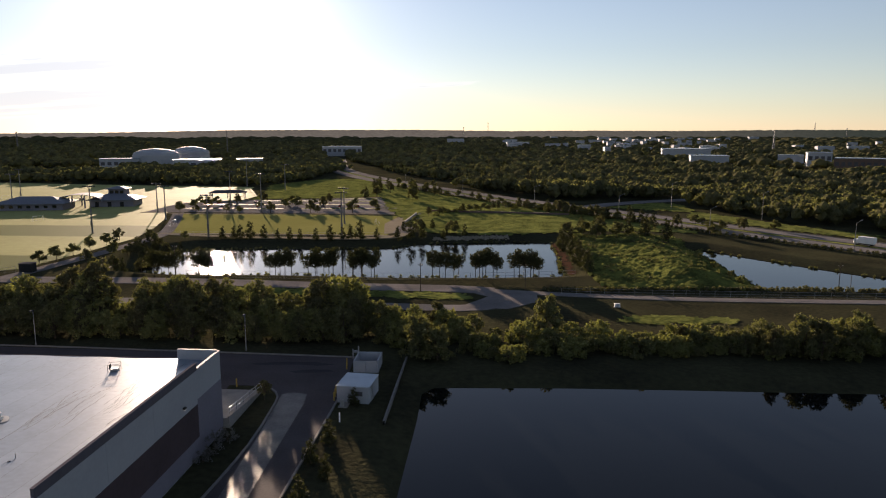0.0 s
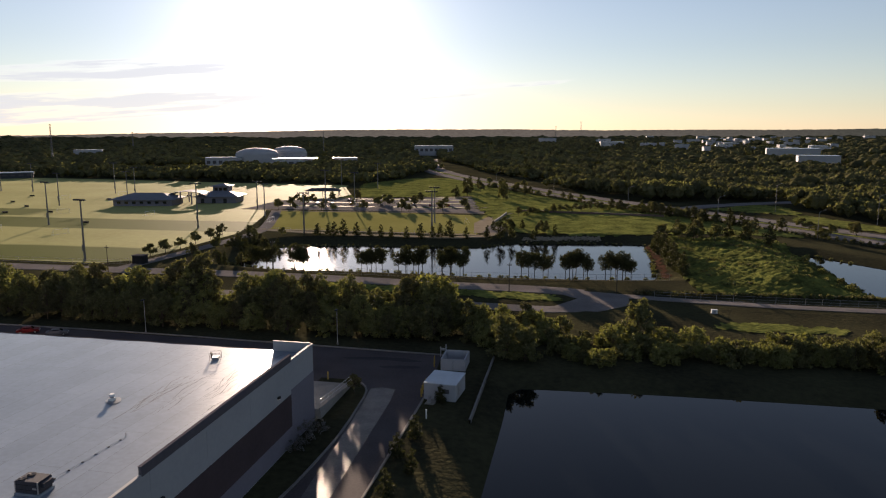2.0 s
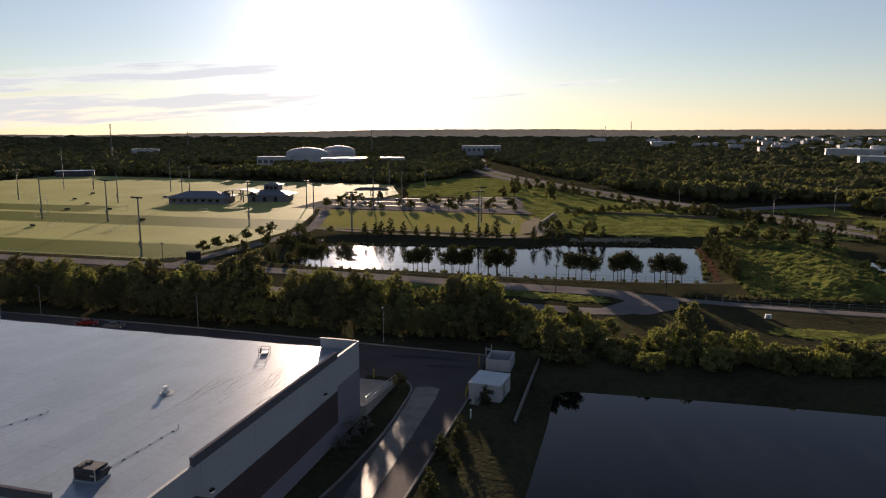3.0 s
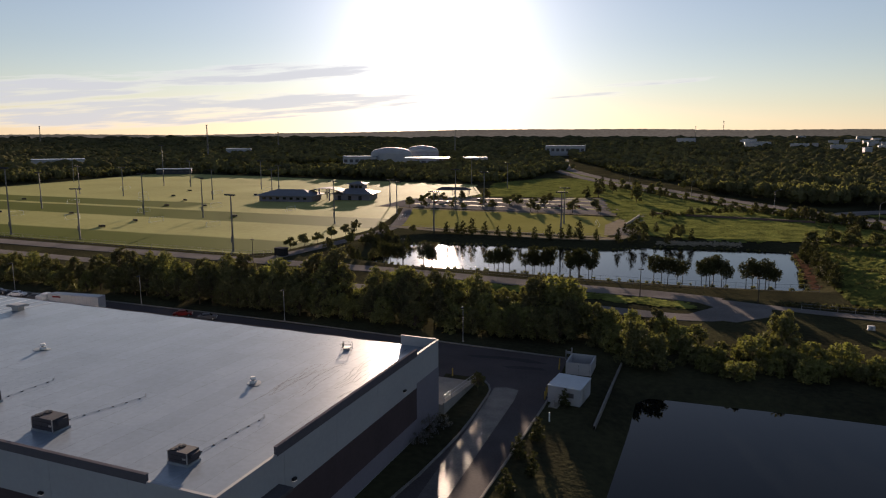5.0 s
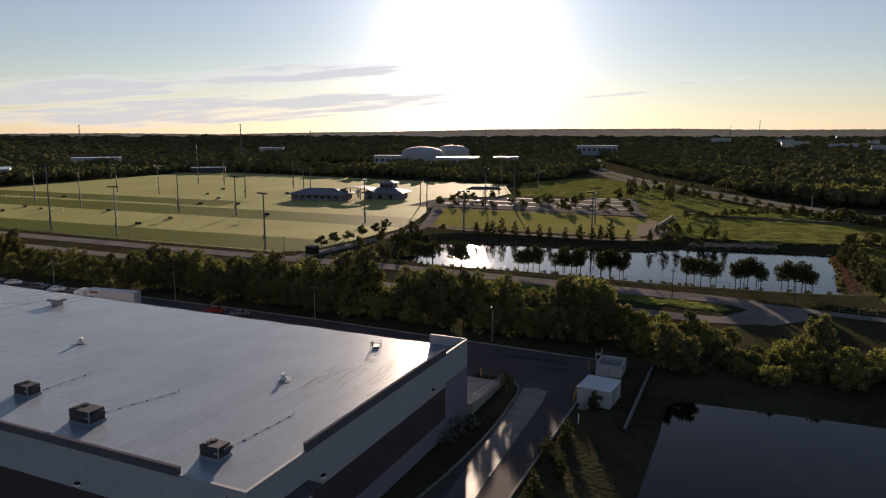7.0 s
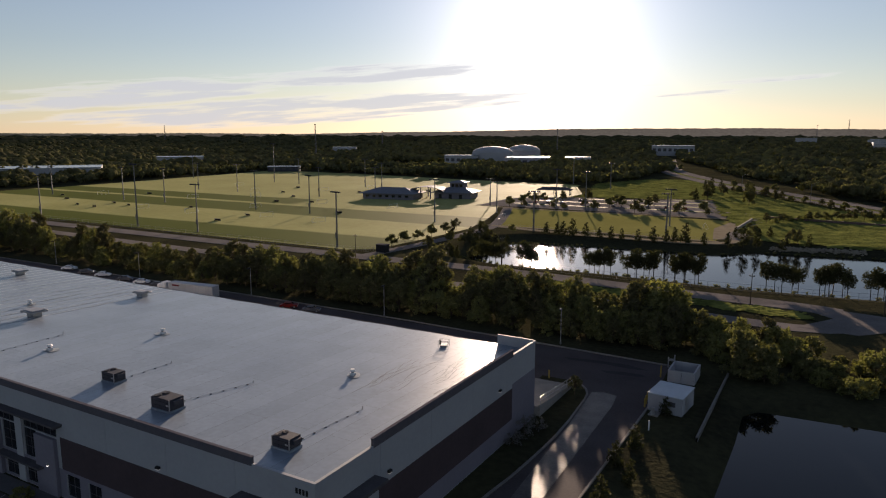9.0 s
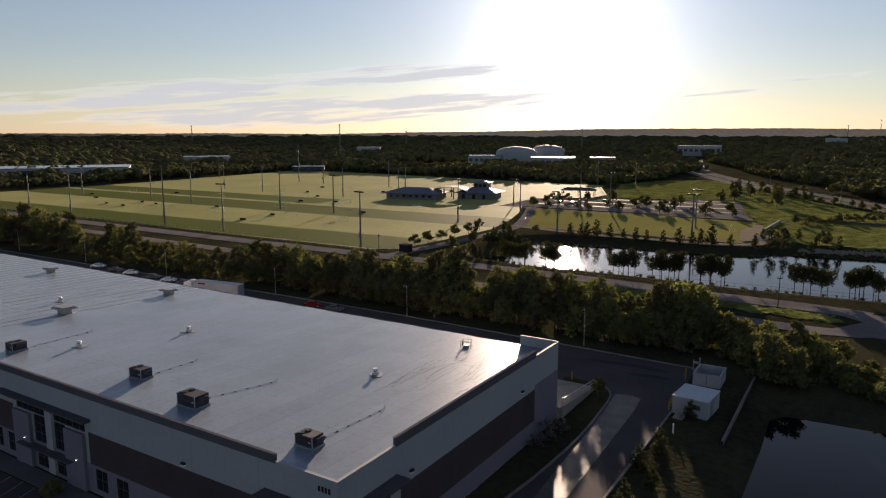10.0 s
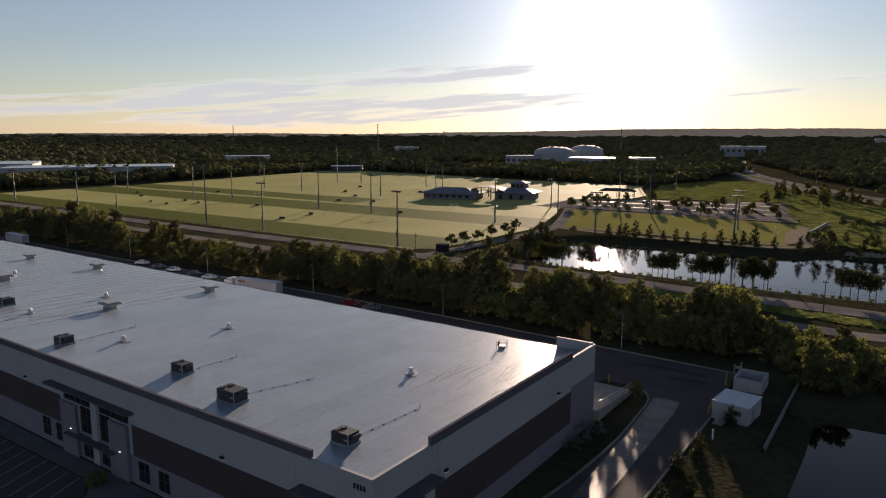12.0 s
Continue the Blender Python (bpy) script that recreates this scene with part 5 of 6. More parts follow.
for x, y, h in ((-284.8, 233.6, 15.8), (-200, 168.9, 21.5), (-257.2, 233.2, 15.8), (-170.8, 167.5, 15.7), (-299.7, 296.3, 15), (-378, 369.6, 16.3), (-268, 293, 15), (-199.5, 228.4, 16.4),
                (-297.7, 359.9, 25), (-276.3, 357.5, 15.8), (-170.3, 226.6, 15.4), (-211.6, 289.7, 14.7), (-112.9, 162.4, 15.8), (-224.3, 353, 16.6), (-113.6, 225, 15.5),
                (-117.3, 286.7, 12), (-104.3, 262, 12.8), (-74.6, 287, 16), (-87.9, 289.3, 16.8), (-32, 219.7, 14), (-73.7, 218, 13.3), (-203.8, 338, 15), (-342.7, 178.5, 14.5), (-284.5, 173.4, 16),
                (-255.2, 171.6, 16), (-343, 238, 14.4), (-184.8, 300, 15), (-120, 430, 16), (-90, 400, 15), (-35.4, 250, 13)):
    field_light(x, y, h, float(rng.random() * 30 - 15))


def yard_lamp(x, y, h=8.0):
    t = thing("street_lamp", pose(x, y, 0), "slim pale yard lamp post", "lamp post", "yard lamps")
    part("base", tube((0, 0, -0.2), (0, 0, 0.35), 0.14, n=10), M["kerb"], t)
    part("pole", tube((0, 0, 0.35), (0, 0, h), 0.06, 0.045, 8), M["metal"], t)
    part("head", box(-0.2, 0.2, -0.75, 0.1, h, h + 0.14, 0.03), M["dark"], t)


for x, y, h in ((-29.4, 100.9, 5.45), (-62.0, 103.0, 5.5), (-94.4, 105.7, 5.4), (-128.4, 108.0, 5.5), (-160.5, 110.7, 5.6), (-192, 113, 5.6)):
    yard_lamp(x, y, h)


def utility_pole(x, y, h, label="weathered wooden utility pole"):
    t = thing("utility_pole", pose(x, y, 0), label, "utility pole", "utility poles")
    part("pole", tube((0, 0, -0.5), (0, 0, h), 0.10, 0.065, 8), M["wood_pole"], t)
    part("crossarm", box(-0.5, 0.5, -0.04, 0.04, h - 0.6, h - 0.45), M["wood_pole"], t)
    for sx in (-0.42, 0.42):
        part("insulator", tube((sx, 0, h - 0.45), (sx, 0, h - 0.25), 0.05, n=6), M["metal"], t)


for x, y, h in ((-4.6, 141, 6), (17, 141.6, 5.4), (82, 142, 5.6), (-96, 146, 7), (-60, 154.5, 7.5)):
    utility_pole(x, y, h)


def highway_lamp(x, y, h, turn):
    t = thing("street_lamp", pose(x, y, 0, 0, 0, turn), "highway lamp post with a curved arm", "lamp post", "highway lamps")
    part("pole", tube((0, 0, -0.3), (0, 0, h), 0.12, 0.08, 8), M["pole"], t)
    part("arm", tube((0, 0, h), (2.4, 0, h + 0.7), 0.06, 0.04, 6), M["pole"], t)
    part("head", box(2.3, 3.0, -0.14, 0.14, h + 0.62, h + 0.76, 0.03), M["metal"], t)


for x, y, h in ((86.7, 226, 8), (113, 190, 8), (66, 262, 9), (40, 306, 9), (10, 356, 9), (-22, 414, 9), (98, 300, 11), (120, 262, 10)):
    highway_lamp(x, y, h, 33)


def fence(points, h, label, step=3.0):
    t = thing("fence", pose(0, 0, 0), label, "fence")
    line = smooth_line(points, step)
    bm_post = tube((0, 0, -0.3), (0, 0, h), 0.035, n=5)
    me = bpy.data.meshes.new("post")
    bm_post.to_mesh(me)
    bm_post.free()
    me.materials.append(M["metal"])
    for p in line:
        z = float(ground_height(np.array([p.x]), np.array([p.y]))[0])
        part("post", me, None, t, m=pose(p.x, p.y, z))
    for z in (0.12, h * 0.5, h - 0.03):
        heights = ground_height(np.array([q.x for q in line]), np.array([q.y for q in line]))
        part("rail", path_tube([(q.x, q.y, float(g) + z) for q, g in zip(line, heights)], 0.02), M["metal"], t)


fence([(-58, 155.6), (-20, 152.6), (14, 153.5), (30, 156)], 1.5, "chain-link fence along the pond", 3.0)
fence([(-330, 172), (-219, 166.6), (-157, 161.6), (-108, 158.4), (-100, 161)], 1.3, "low metal fence along the sports field", 4.0)
fence([(-88, 222), (-50, 219.5), (-18, 219.2)], 1.2, "low metal fence along the practice pitch", 4.0)
fence([(24, 138.8), (46, 136.6), (85, 134.2), (112, 132.8)], 1.2, "low post fence along the trail", 3.0)


# ---- yard things ----
sb = thing("service_box", pose(-10.45, 82.4, 0, 0, 0, -9), "white walled equipment enclosure with flat roof", "enclosure")
part("wall", box(-2.0, 2.0, -2.3, 2.3, 0.0, 2.05, 0.02), M["wall"], sb)
part("roof", box(-2.06, 2.06, -2.36, 2.36, 2.052, 2.17, 0.02), M["unit_roof"], sb, "pale blue-grey flat roof")
part("vent", box(0.4, 1.2, -2.33, -2.301, 0.95, 1.5), M["coping"], sb, "grey louvre")
part("door", box(2.003, 2.04, -1.2, -0.2, 0.05, 1.9), M["metal"], sb)
part("pad", box(-1.4, -0.3, -3.9, -2.4, 0.0, 0.14, 0.01), M["concrete"], sb)
part("meter", box(-1.1, -0.7, -3.9, -3.5, 0.142, 1.0, 0.02), M["metal"], sb)
de = thing("dumpster_enclosure", pose(-10.35, 93.2, 0, 0, 0, -3), "open-topped white block dumpster enclosure", "enclosure")
for nm, b in (("wall", (-1.7, -1.5, -2.1, 2.1)), ("wall", (1.5, 1.7, -2.1, 2.1)), ("wall", (-1.5, 1.5, 1.9, 2.1)), ("gate", (-1.48, -0.02, -2.1, -2.0)), ("gate", (0.02, 1.48, -2.1, -2.0))):
    part(nm, box(*b, 0.0, 1.62, 0.01), M["wall"], de)
part("floor_slab", box(-1.5, 1.5, -2.0, 1.9, 0.0, 0.06), M["asphalt"], de)
for x, y in ((-13.2, 84.6), (-13.3, 83.4), (-13.25, 82.2), (-13.2, 81.0), (-13.4, 94), (-13.2, 92.4), (-26.4, 85.7)):
    t = thing("bollard", pose(x, y, 0), "yellow steel bollard at the yard edge", "bollard", "yard bollards")
    part("post", tube((0, 0, -0.2), (0, 0, 1.05), 0.09, n=10), M["yellow"], t)
    part("cap", tube((0, 0, 1.05), (0, 0, 1.1), 0.09, 0.04, 10), M["yellow"], t)
t = thing("pipe_stand", pose(-12.5, 96.9, 0), "pale backflow pipe stand by the kerb", "utility pipe")
part("riser", tube((-0.4, 0, -0.1), (-0.4, 0, 1.5), 0.09, n=8), M["metal"], t)
part("riser", tube((0.4, 0, -0.1), (0.4, 0, 1.9), 0.09, n=8), M["metal"], t)
part("valve", box(-0.3, 0.3, -0.15, 0.15, 1.0, 1.3, 0.04), M["metal"], t)
structure("retaining_wall", strip_mesh("retaining_wall", [(-5.2, 97), (-5.9, 86), (-6.6, 74)], 0.22, 0.4, 0.9, M["kerb"]), "low pale concrete wall by the pond", "wall")
t = thing("marker_post", pose(-11.6, 74.6, 0), "short white marker post in grass", "post")
part("post", tube((0, 0, -0.1), (0, 0, 1.1), 0.08, n=8), M["white"], t)

# loading ramp behind the corner
rp = thing("loading_ramp", WH, "concrete loading ramp with low side wall", "ramp")
bm = bmesh.new()
vs = [bm.verts.new(p) for p in ((-4.9, 38.0, 0.0), (0.3, 38.0, 0.0), (0.3, 49.3, 0.0), (-4.9, 49.3, 0.0), (-4.9, 38.0, 1.15), (0.3, 38.0, 1.15), (0.3, 49.3, 0.12), (-4.9, 49.3, 0.12))]
for q in ((4, 5, 6, 7), (0, 1, 5, 4), (1, 2, 6, 5), (2, 3, 7, 6), (3, 0, 4, 7)):
    bm.faces.new([vs[i] for i in q])
part("slab", bm, M["concrete"], rp)
bm = bmesh.new()
vs = [bm.verts.new(p) for p in ((0.302, 38.0, 0.0), (0.5, 38.0, 0.0), (0.5, 49.3, 0.0), (0.302, 49.3, 0.0), (0.302, 38.0, 1.35), (0.5, 38.0, 1.35), (0.5, 49.3, 0.35), (0.302, 49.3, 0.35))]
for q in ((4, 5, 6, 7), (0, 1, 5, 4), (1, 2, 6, 5), (2, 3, 7, 6), (3, 0, 4, 7)):
    bm.faces.new([vs[i] for i in q])
part("side_wall", bm, M["concrete"], rp)
for dz in (0.45, 0.9):
    part("rail", tube((0.4, 38.2, 1.35 + dz), (0.4, 49.1, 0.37 + dz), 0.03, n=6), M["metal"], rp, "pale pipe handrail")
for k in range(6):
    y = 38.4 + k * 2.15
    part("post", tube((0.4, y, 1.3 - (y - 38) * 0.088), (0.4, y, 2.25 - (y - 38) * 0.088), 0.03, n=6), M["metal"], rp)


# ---- vehicles ----
def wheel(parent, x, y, r, w, side):
    t = part("wheel", tube((x, y - w / 2, r), (x, y + w / 2, r), r, n=16), M["rubber"], parent)
    part("rim", tube((x, y + side * w / 2, r), (x, y + side * (w / 2 + 0.02), r), r * 0.6, n=12), M["metal"], t)


def car(m, paint, label):
    t = thing("car", m @ Matrix.Scale(1 / PLAN, 4), label, "car", "parked cars")
    bm = bmesh.new()
    prof = ((-2.2, 0.35), (-2.25, 0.75), (-2.0, 0.95), (-1.55, 1.02), (-0.95, 1.42), (0.55, 1.46), (1.25, 1.0), (2.1, 0.85), (2.25, 0.6), (2.2, 0.35))
    left = [bm.verts.new((x, 0.86 - (0.14 if z > 1.1 else 0), z)) for x, z in prof]
    right = [bm.verts.new((x, -0.86 + (0.14 if z > 1.1 else 0), z)) for x, z in prof]
    bm.faces.new(left[::-1])
    bm.faces.new(right)
    for k in range(len(prof)):
        j = (k + 1) % len(prof)
        bm.faces.new((left[k], left[j], right[j], right[k]))
    bmesh.ops.recalc_face_normals(bm, faces=bm.faces)
    body = part("body", bm, paint, t)
    for s in (-1, 1):
        part("side_window", box(-0.85, 0.6, s * 0.79 - 0.008, s * 0.79 + 0.008, 1.04, 1.36), M["glass"], body)
    bm = bmesh.new()
    bm.faces.new([bm.verts.new(p) for p in ((1.2, -0.62, 1.045), (1.2, 0.62, 1.045), (0.64, 0.6, 1.43), (0.64, -0.6, 1.43))])
    part("windscreen", bm, M["glass"], body)
    bm = bmesh.new()
    bm.faces.new([bm.verts.new(p) for p in ((-1.52, 0.62, 1.06), (-1.52, -0.62, 1.06), (-1.02, -0.6, 1.4), (-1.02, 0.6, 1.4))])
    part("rear_window", bm, M["glass"], body)
    for s in (-1, 1):
        part("headlight", box(2.16, 2.26, s * 0.6 - 0.15, s * 0.6 + 0.15, 0.62, 0.76), M["white"], t)
        part("tail_light", box(-2.27, -2.2, s * 0.6 - 0.15, s * 0.6 + 0.15, 0.72, 0.86), M["red"], t)
        for x in (-1.35, 1.4):
            wheel(t, x, s * 0.8, 0.33, 0.22, s)
    return t


def semi_trailer(m, tractor=True):
    m = m @ Matrix.Scale(1 / PLAN, 4)
    t = thing("semi_trailer", m, "long white box semi-trailer parked in the yard", "trailer")
    body = part("box", box(0, 14.6, -1.3, 1.3, 1.15, 4.1, 0.03), M["trailer"], t)
    for k in range(13):
        part("rib", box(0.5 + k * 1.08, 0.54 + k * 1.08, -1.325, -1.302, 1.25, 4.0), M["wall"], body)
    part("lettering_bar", box(1.4, 3.8, -1.33, -1.303, 3.3, 3.7), M["red"], body, "dark red bar in place of lettering")
    part("skirt", box(0.2, 14.4, -1.2, 1.2, 0.95, 1.148), M["dark"], t)
    part("rear_door", box(14.602, 14.64, -1.2, 1.2, 1.25, 4.0), M["wall"], t)
    for x in (11.8, 13.1):
        for s in (-1, 1):
            wheel(t, x, s * 1.05, 0.5, 0.5, s)
    for s in (-1, 1):
        part("landing_leg", box(3.2, 3.4, s * 0.8 - 0.08, s * 0.8 + 0.08, 0.0, 1.15), M["dark"], t)
    if tractor:
        c = thing("truck_tractor", m, "white truck tractor coupled to the trailer", "truck")
        part("cab", box(-4.0, -1.0, -1.2, 1.2, 0.9, 3.4, 0.2), M["white"], c)
        part("fairing", box(-2.6, -0.9, -1.1, 1.1, 3.402, 3.95, 0.15), M["white"], c)
        part("bonnet", box(-5.4, -4.002, -1.0, 1.0, 0.7, 1.9, 0.2), M["white"], c)
        part("windscreen", box(-4.02, -4.004, -1.0, 1.0, 2.1, 3.0), M["glass"], c)
        part("chassis", box(-5.2, 2.6, -0.5, 0.5, 0.55, 0.9), M["dark"], c)
        for x in (-4.6, 0.4, 1.7):
            for s in (-1, 1):
                wheel(c, x, s * 1.0, 0.5, 0.4, s)


semi_trailer(pose(-107.4, 97.7, 0.03, 0, 0, 3.7))
semi_trailer(pose(-214, 108.6, 0.03, 0, 0, -6), False)
for x, y, paint, label in ((-150.4, 106.8, M["white"], "white parked car at the yard edge"), (-136.6, 105.0, M["white"], "white parked car at the yard edge"), (-128.4, 104.2, M["grey_car"], "grey parked car at the yard edge"),
                           (-122.5, 103.4, M["white"], "white parked car at the yard edge"), (-81, 100.6, M["red"], "red parked car at the yard edge"), (-75.5, 100.0, M["grey_car"], "dark parked car at the yard edge"),
                           (-142.8, 105.6, M["grey_car"], "dark parked car at the yard edge"), (-117, 102.8, M["grey_car"], "dark parked car at the yard edge")):
    car(pose(x, y, 0.03, 0, 0, 30 + float(rng.normal()) * 4), paint, label)
for k in range(14):
    car(pose(-104 + (k % 11) * 7.4 + float(rng.normal()), 308 + (k // 11) * 17 + float(rng.normal()), 0.07, 0, 0, 95), (M["unit"], M["grey_car"], M["red"], M["wall"])[int(rng.integers(4))], "car parked on the sports car park")

bt = thing("box_truck", pose(121, 200.5, 0.25, 0, 0, 123) @ Matrix.Scale(1 / PLAN, 4), "white box truck on the highway", "truck")
part("cargo_box", box(-5.2, 0.6, -1.2, 1.2, 0.95, 3.5, 0.04), M["white"], bt)
part("cab", box(0.7, 2.4, -1.05, 1.05, 0.6, 2.4, 0.15), M["white"], bt)
part("windscreen", box(2.402, 2.42, -0.9, 0.9, 1.55, 2.2), M["glass"], bt)
part("chassis", box(-5.0, 2.2, -0.6, 0.6, 0.5, 0.945), M["dark"], bt)
for x in (-3.6, 1.5):
    for s in (-1, 1):
        wheel(bt, x, s * 0.95, 0.45, 0.3, s)
ub = thing("utility_cabinet", pose(32.6, 127.6, 0) @ Matrix.Scale(0.68, 4), "small white utility cabinet on the grass", "cabinet")
part("pad", box(-0.9, 0.9, -0.6, 0.6, -0.05, 0.12), M["concrete"], ub)
part("cabinet", box(-0.75, 0.75, -0.45, 0.45, 0.122, 1.1, 0.04), M["white"], ub)
part("door", box(-0.3, 0.3, -0.475, -0.452, 0.2, 0.95), M["wall"], ub)
sg = thing("equipment_shed", pose(-97.0, 160.8, 0, 0, 0, -4), "small dark box shed by the field fence", "shed")
part("wall", box(-1.5, 1.5, -1.0, 1.0, 0, 2.0, 0.03), M["dark"], sg)
part("roof", box(-1.6, 1.6, -1.1, 1.1, 2.002, 2.2, 0.03), M["coping"], sg)


# ---- the pavilion on the sports field ----
def hip_roof(x0, x1, y0, y1, z, rise, inset):
    bm = bmesh.new()
    cx0, cx1, cy = x0 + inset, x1 - inset, (y0 + y1) / 2
    v = [bm.verts.new(p) for p in ((x0, y0, z), (x1, y0, z), (x1, y1, z), (x0, y1, z), (cx0, cy, z + rise), (cx1, cy, z + rise), (x0, y0, z - 0.25), (x1, y0, z - 0.25), (x1, y1, z - 0.25), (x0, y1, z - 0.25))]
    for q in ((0, 1, 5, 4), (1, 2, 5), (2, 3, 4, 5), (3, 0, 4), (6, 7, 1, 0), (7, 8, 2, 1), (8, 9, 3, 2), (9, 6, 0, 3), (9, 8, 7, 6)):
        bm.faces.new([v[i] for i in q])
    bmesh.ops.recalc_face_normals(bm, faces=bm.faces)
    return bm


pv = thing("pavilion", pose(-174, 299, 0, 0, 0, 8), "low sports pavilion with blue-grey metal roofs", "pavilion")
part("wall", box(-13, 13, -7, 7, 0, 2.7), M["wall_low"], pv)
part("roof", hip_roof(-14.6, 14.6, -8.6, 8.6, 2.95, 2.5, 8), M["roof_metal"], pv, "blue-grey hipped metal roof")
part("wall", box(20, 38, 5, 19, 0, 2.9), M["wall_low"], pv)
part("roof", hip_roof(18.4, 39.8, 3.4, 20.6, 3.15, 2.2, 7), M["roof_metal"], pv, "blue-grey hipped metal roof")
part("tower", box(25.5, 32.5, 12.5, 19.5, 3.2, 7.2), M["wall_low"], pv, "square lantern tower over the roof")
part("roof", hip_roof(24.3, 33.7, 11.3, 20.7, 7.45, 1.0, 4), M["roof_metal"], pv, "flat-hipped tower roof")
for k in range(3):
    w = part("window", box(26.2 + k * 2.1, 27.8 + k * 2.1, 12.44, 12.497, 5.2, 6.7), M["dark"], pv)
    part("pane", box(26.3 + k * 2.1, 27.7 + k * 2.1, 12.42, 12.438, 5.3, 6.6), M["glass"], w)
# vaulted breezeway between the two halls, on columns
bm = bmesh.new()
arc = [(16.5 - 9.5 * math.cos(math.pi * k / 12), 3.0 + 2.9 * math.sin(math.pi * k / 12)) for k in range(13)]
rows = [[(bm.verts.new((x, y, z)), bm.verts.new((x, y, z - 0.22))) for x, z in arc] for y in (1.0, 13.0)]
for k in range(12):
    (a, b), (c, d) = (rows[0][k], rows[1][k]), (rows[0][k + 1], rows[1][k + 1])
    bm.faces.new((a[0], c[0], d[0], b[0]))
    bm.faces.new((a[1], b[1], d[1], c[1]))
    bm.faces.new((a[0], a[1], c[1], c[0]))
    bm.faces.new((b[0], d[0], d[1], b[1]))
bmesh.ops.recalc_face_normals(bm, faces=bm.faces)
part("vault", bm, M["roof_metal"], pv, "curved blue-grey metal breezeway roof")
for x in (14.0, 19.0):
    for y in (1.4, 12.6):
        part("column", box(x - 0.25, x + 0.25, y - 0.25, y + 0.25, 0, 5.4), M["wall_low"], pv)
for k in range(7):
    w = part("window", box(-11.4 + k * 3.4, -9.8 + k * 3.4, -7.05, -7.003, 1.0, 2.1), M["dark"], pv)
    part("pane", box(-11.3 + k * 3.4, -9.9 + k * 3.4, -7.07, -7.052, 1.1, 2.0), M["glass"], w)
for k in range(3):
    part("door", box(22 + k * 5.2, 23.6 + k * 5.2, 4.94, 4.997, 0.05, 2.2), M["dark"], pv)
gs = thing("shelter", pose(-108, 352, 0, 0, 0, 10), "low dark roofed shelter by the car park", "shelter")
part("roof", hip_roof(-9, 9, -3.5, 3.5, 2.9, 1.2, 3), M["coping"], gs)
for x in (-8, 0, 8):
    for y in (-3, 3):
        part("post", box(x - 0.15, x + 0.15, y - 0.15, y + 0.15, 0, 2.75), M["pole"], gs)


# ---- goals on the fields ----
def goal(x, y, turn):
    t = thing("football_goal", pose(x, y, 0.05, 0, 0, turn) @ Matrix.Scale(1 / PLAN, 4), "white tubular goal frame on the turf", "goal", "goals")
    for s in (-3.6, 3.6):
        part("post", tube((s, 0, 0), (s, 0, 2.4), 0.06, n=6), M["white"], t)
        part("stay", tube((s, 0, 2.4), (s, 1.6, 0.03), 0.04, n=6), M["white"], t)
    part("crossbar", tube((-3.6, 0, 2.4), (3.6, 0, 2.4), 0.06, n=6), M["white"], t)
    part("ground_bar", tube((-3.6, 1.6, 0.04), (3.6, 1.6, 0.04), 0.04, n=6), M["white"], t)


for x, y, a in ((-150, 205, 70), (-178, 210, 70), (-215, 208, -110), (-245, 210, 70), (-262, 255, 70), (-190, 262, -110), (-150, 258, 80), (-230, 320, 70), (-300, 330, 60), (-205, 235, 75), (-262, 300, -100), (-172, 330, 80), (-215, 345, 70), (-320, 250, 65), (-240, 275, -110), (-95, 245, 90), (-24, 248, -90)):
    goal(x, y, a)


# ---- far buildings ----
def far_building(x, y, w, d, h, turn, label, roof=None, windows=0):
    face = M["unit"] if h < 4 else M["dirt_wall"] if "brown" in label else M["wall"]
    t = thing("building", pose(x, y, float(ground_height(np.array([x]), np.array([y]))[0]), 0, 0, turn), label, "building")
    part("wall", box(-w / 2, w / 2, -d / 2, d / 2, 0, h), face, t)
    part("roof", box(-w / 2 - 0.3, w / 2 + 0.3, -d / 2 - 0.3, d / 2 + 0.3, h + 0.004, h + 0.6), roof or M["roof"], t)
    for k in range(windows):
        u = -w / 2 + w * (k + 0.5) / windows
        part("window", box(u - w / windows * 0.3, u + w / windows * 0.3, -d / 2 - 0.06, -d / 2 - 0.005, h * 0.45, h * 0.75), M["coping"], t)


def at(az, dist):
    return -math.sin(radians(az)) * dist, math.cos(radians(az)) * dist


def storage_tank(az, dist, r, h, rise):
    x, y = at(az, dist)
    t = thing("storage_dome", pose(x, y, 0), "large white domed hall above the trees", "dome hall", "dome halls")
    part("wall", tube((0, 0, 0), (0, 0, h), r, n=32), M["wall"], t)
    bm = bmesh.new()
    bmesh.ops.create_uvsphere(bm, u_segments=32, v_segments=10, radius=1)
    for v in list(bm.verts):
        if v.co.z < -0.01:
            bm.verts.remove(v)
        else:
            v.co = (v.co.x * r, v.co.y * r, h + v.co.z * rise)
    part("roof", bm, M["wall"], t)


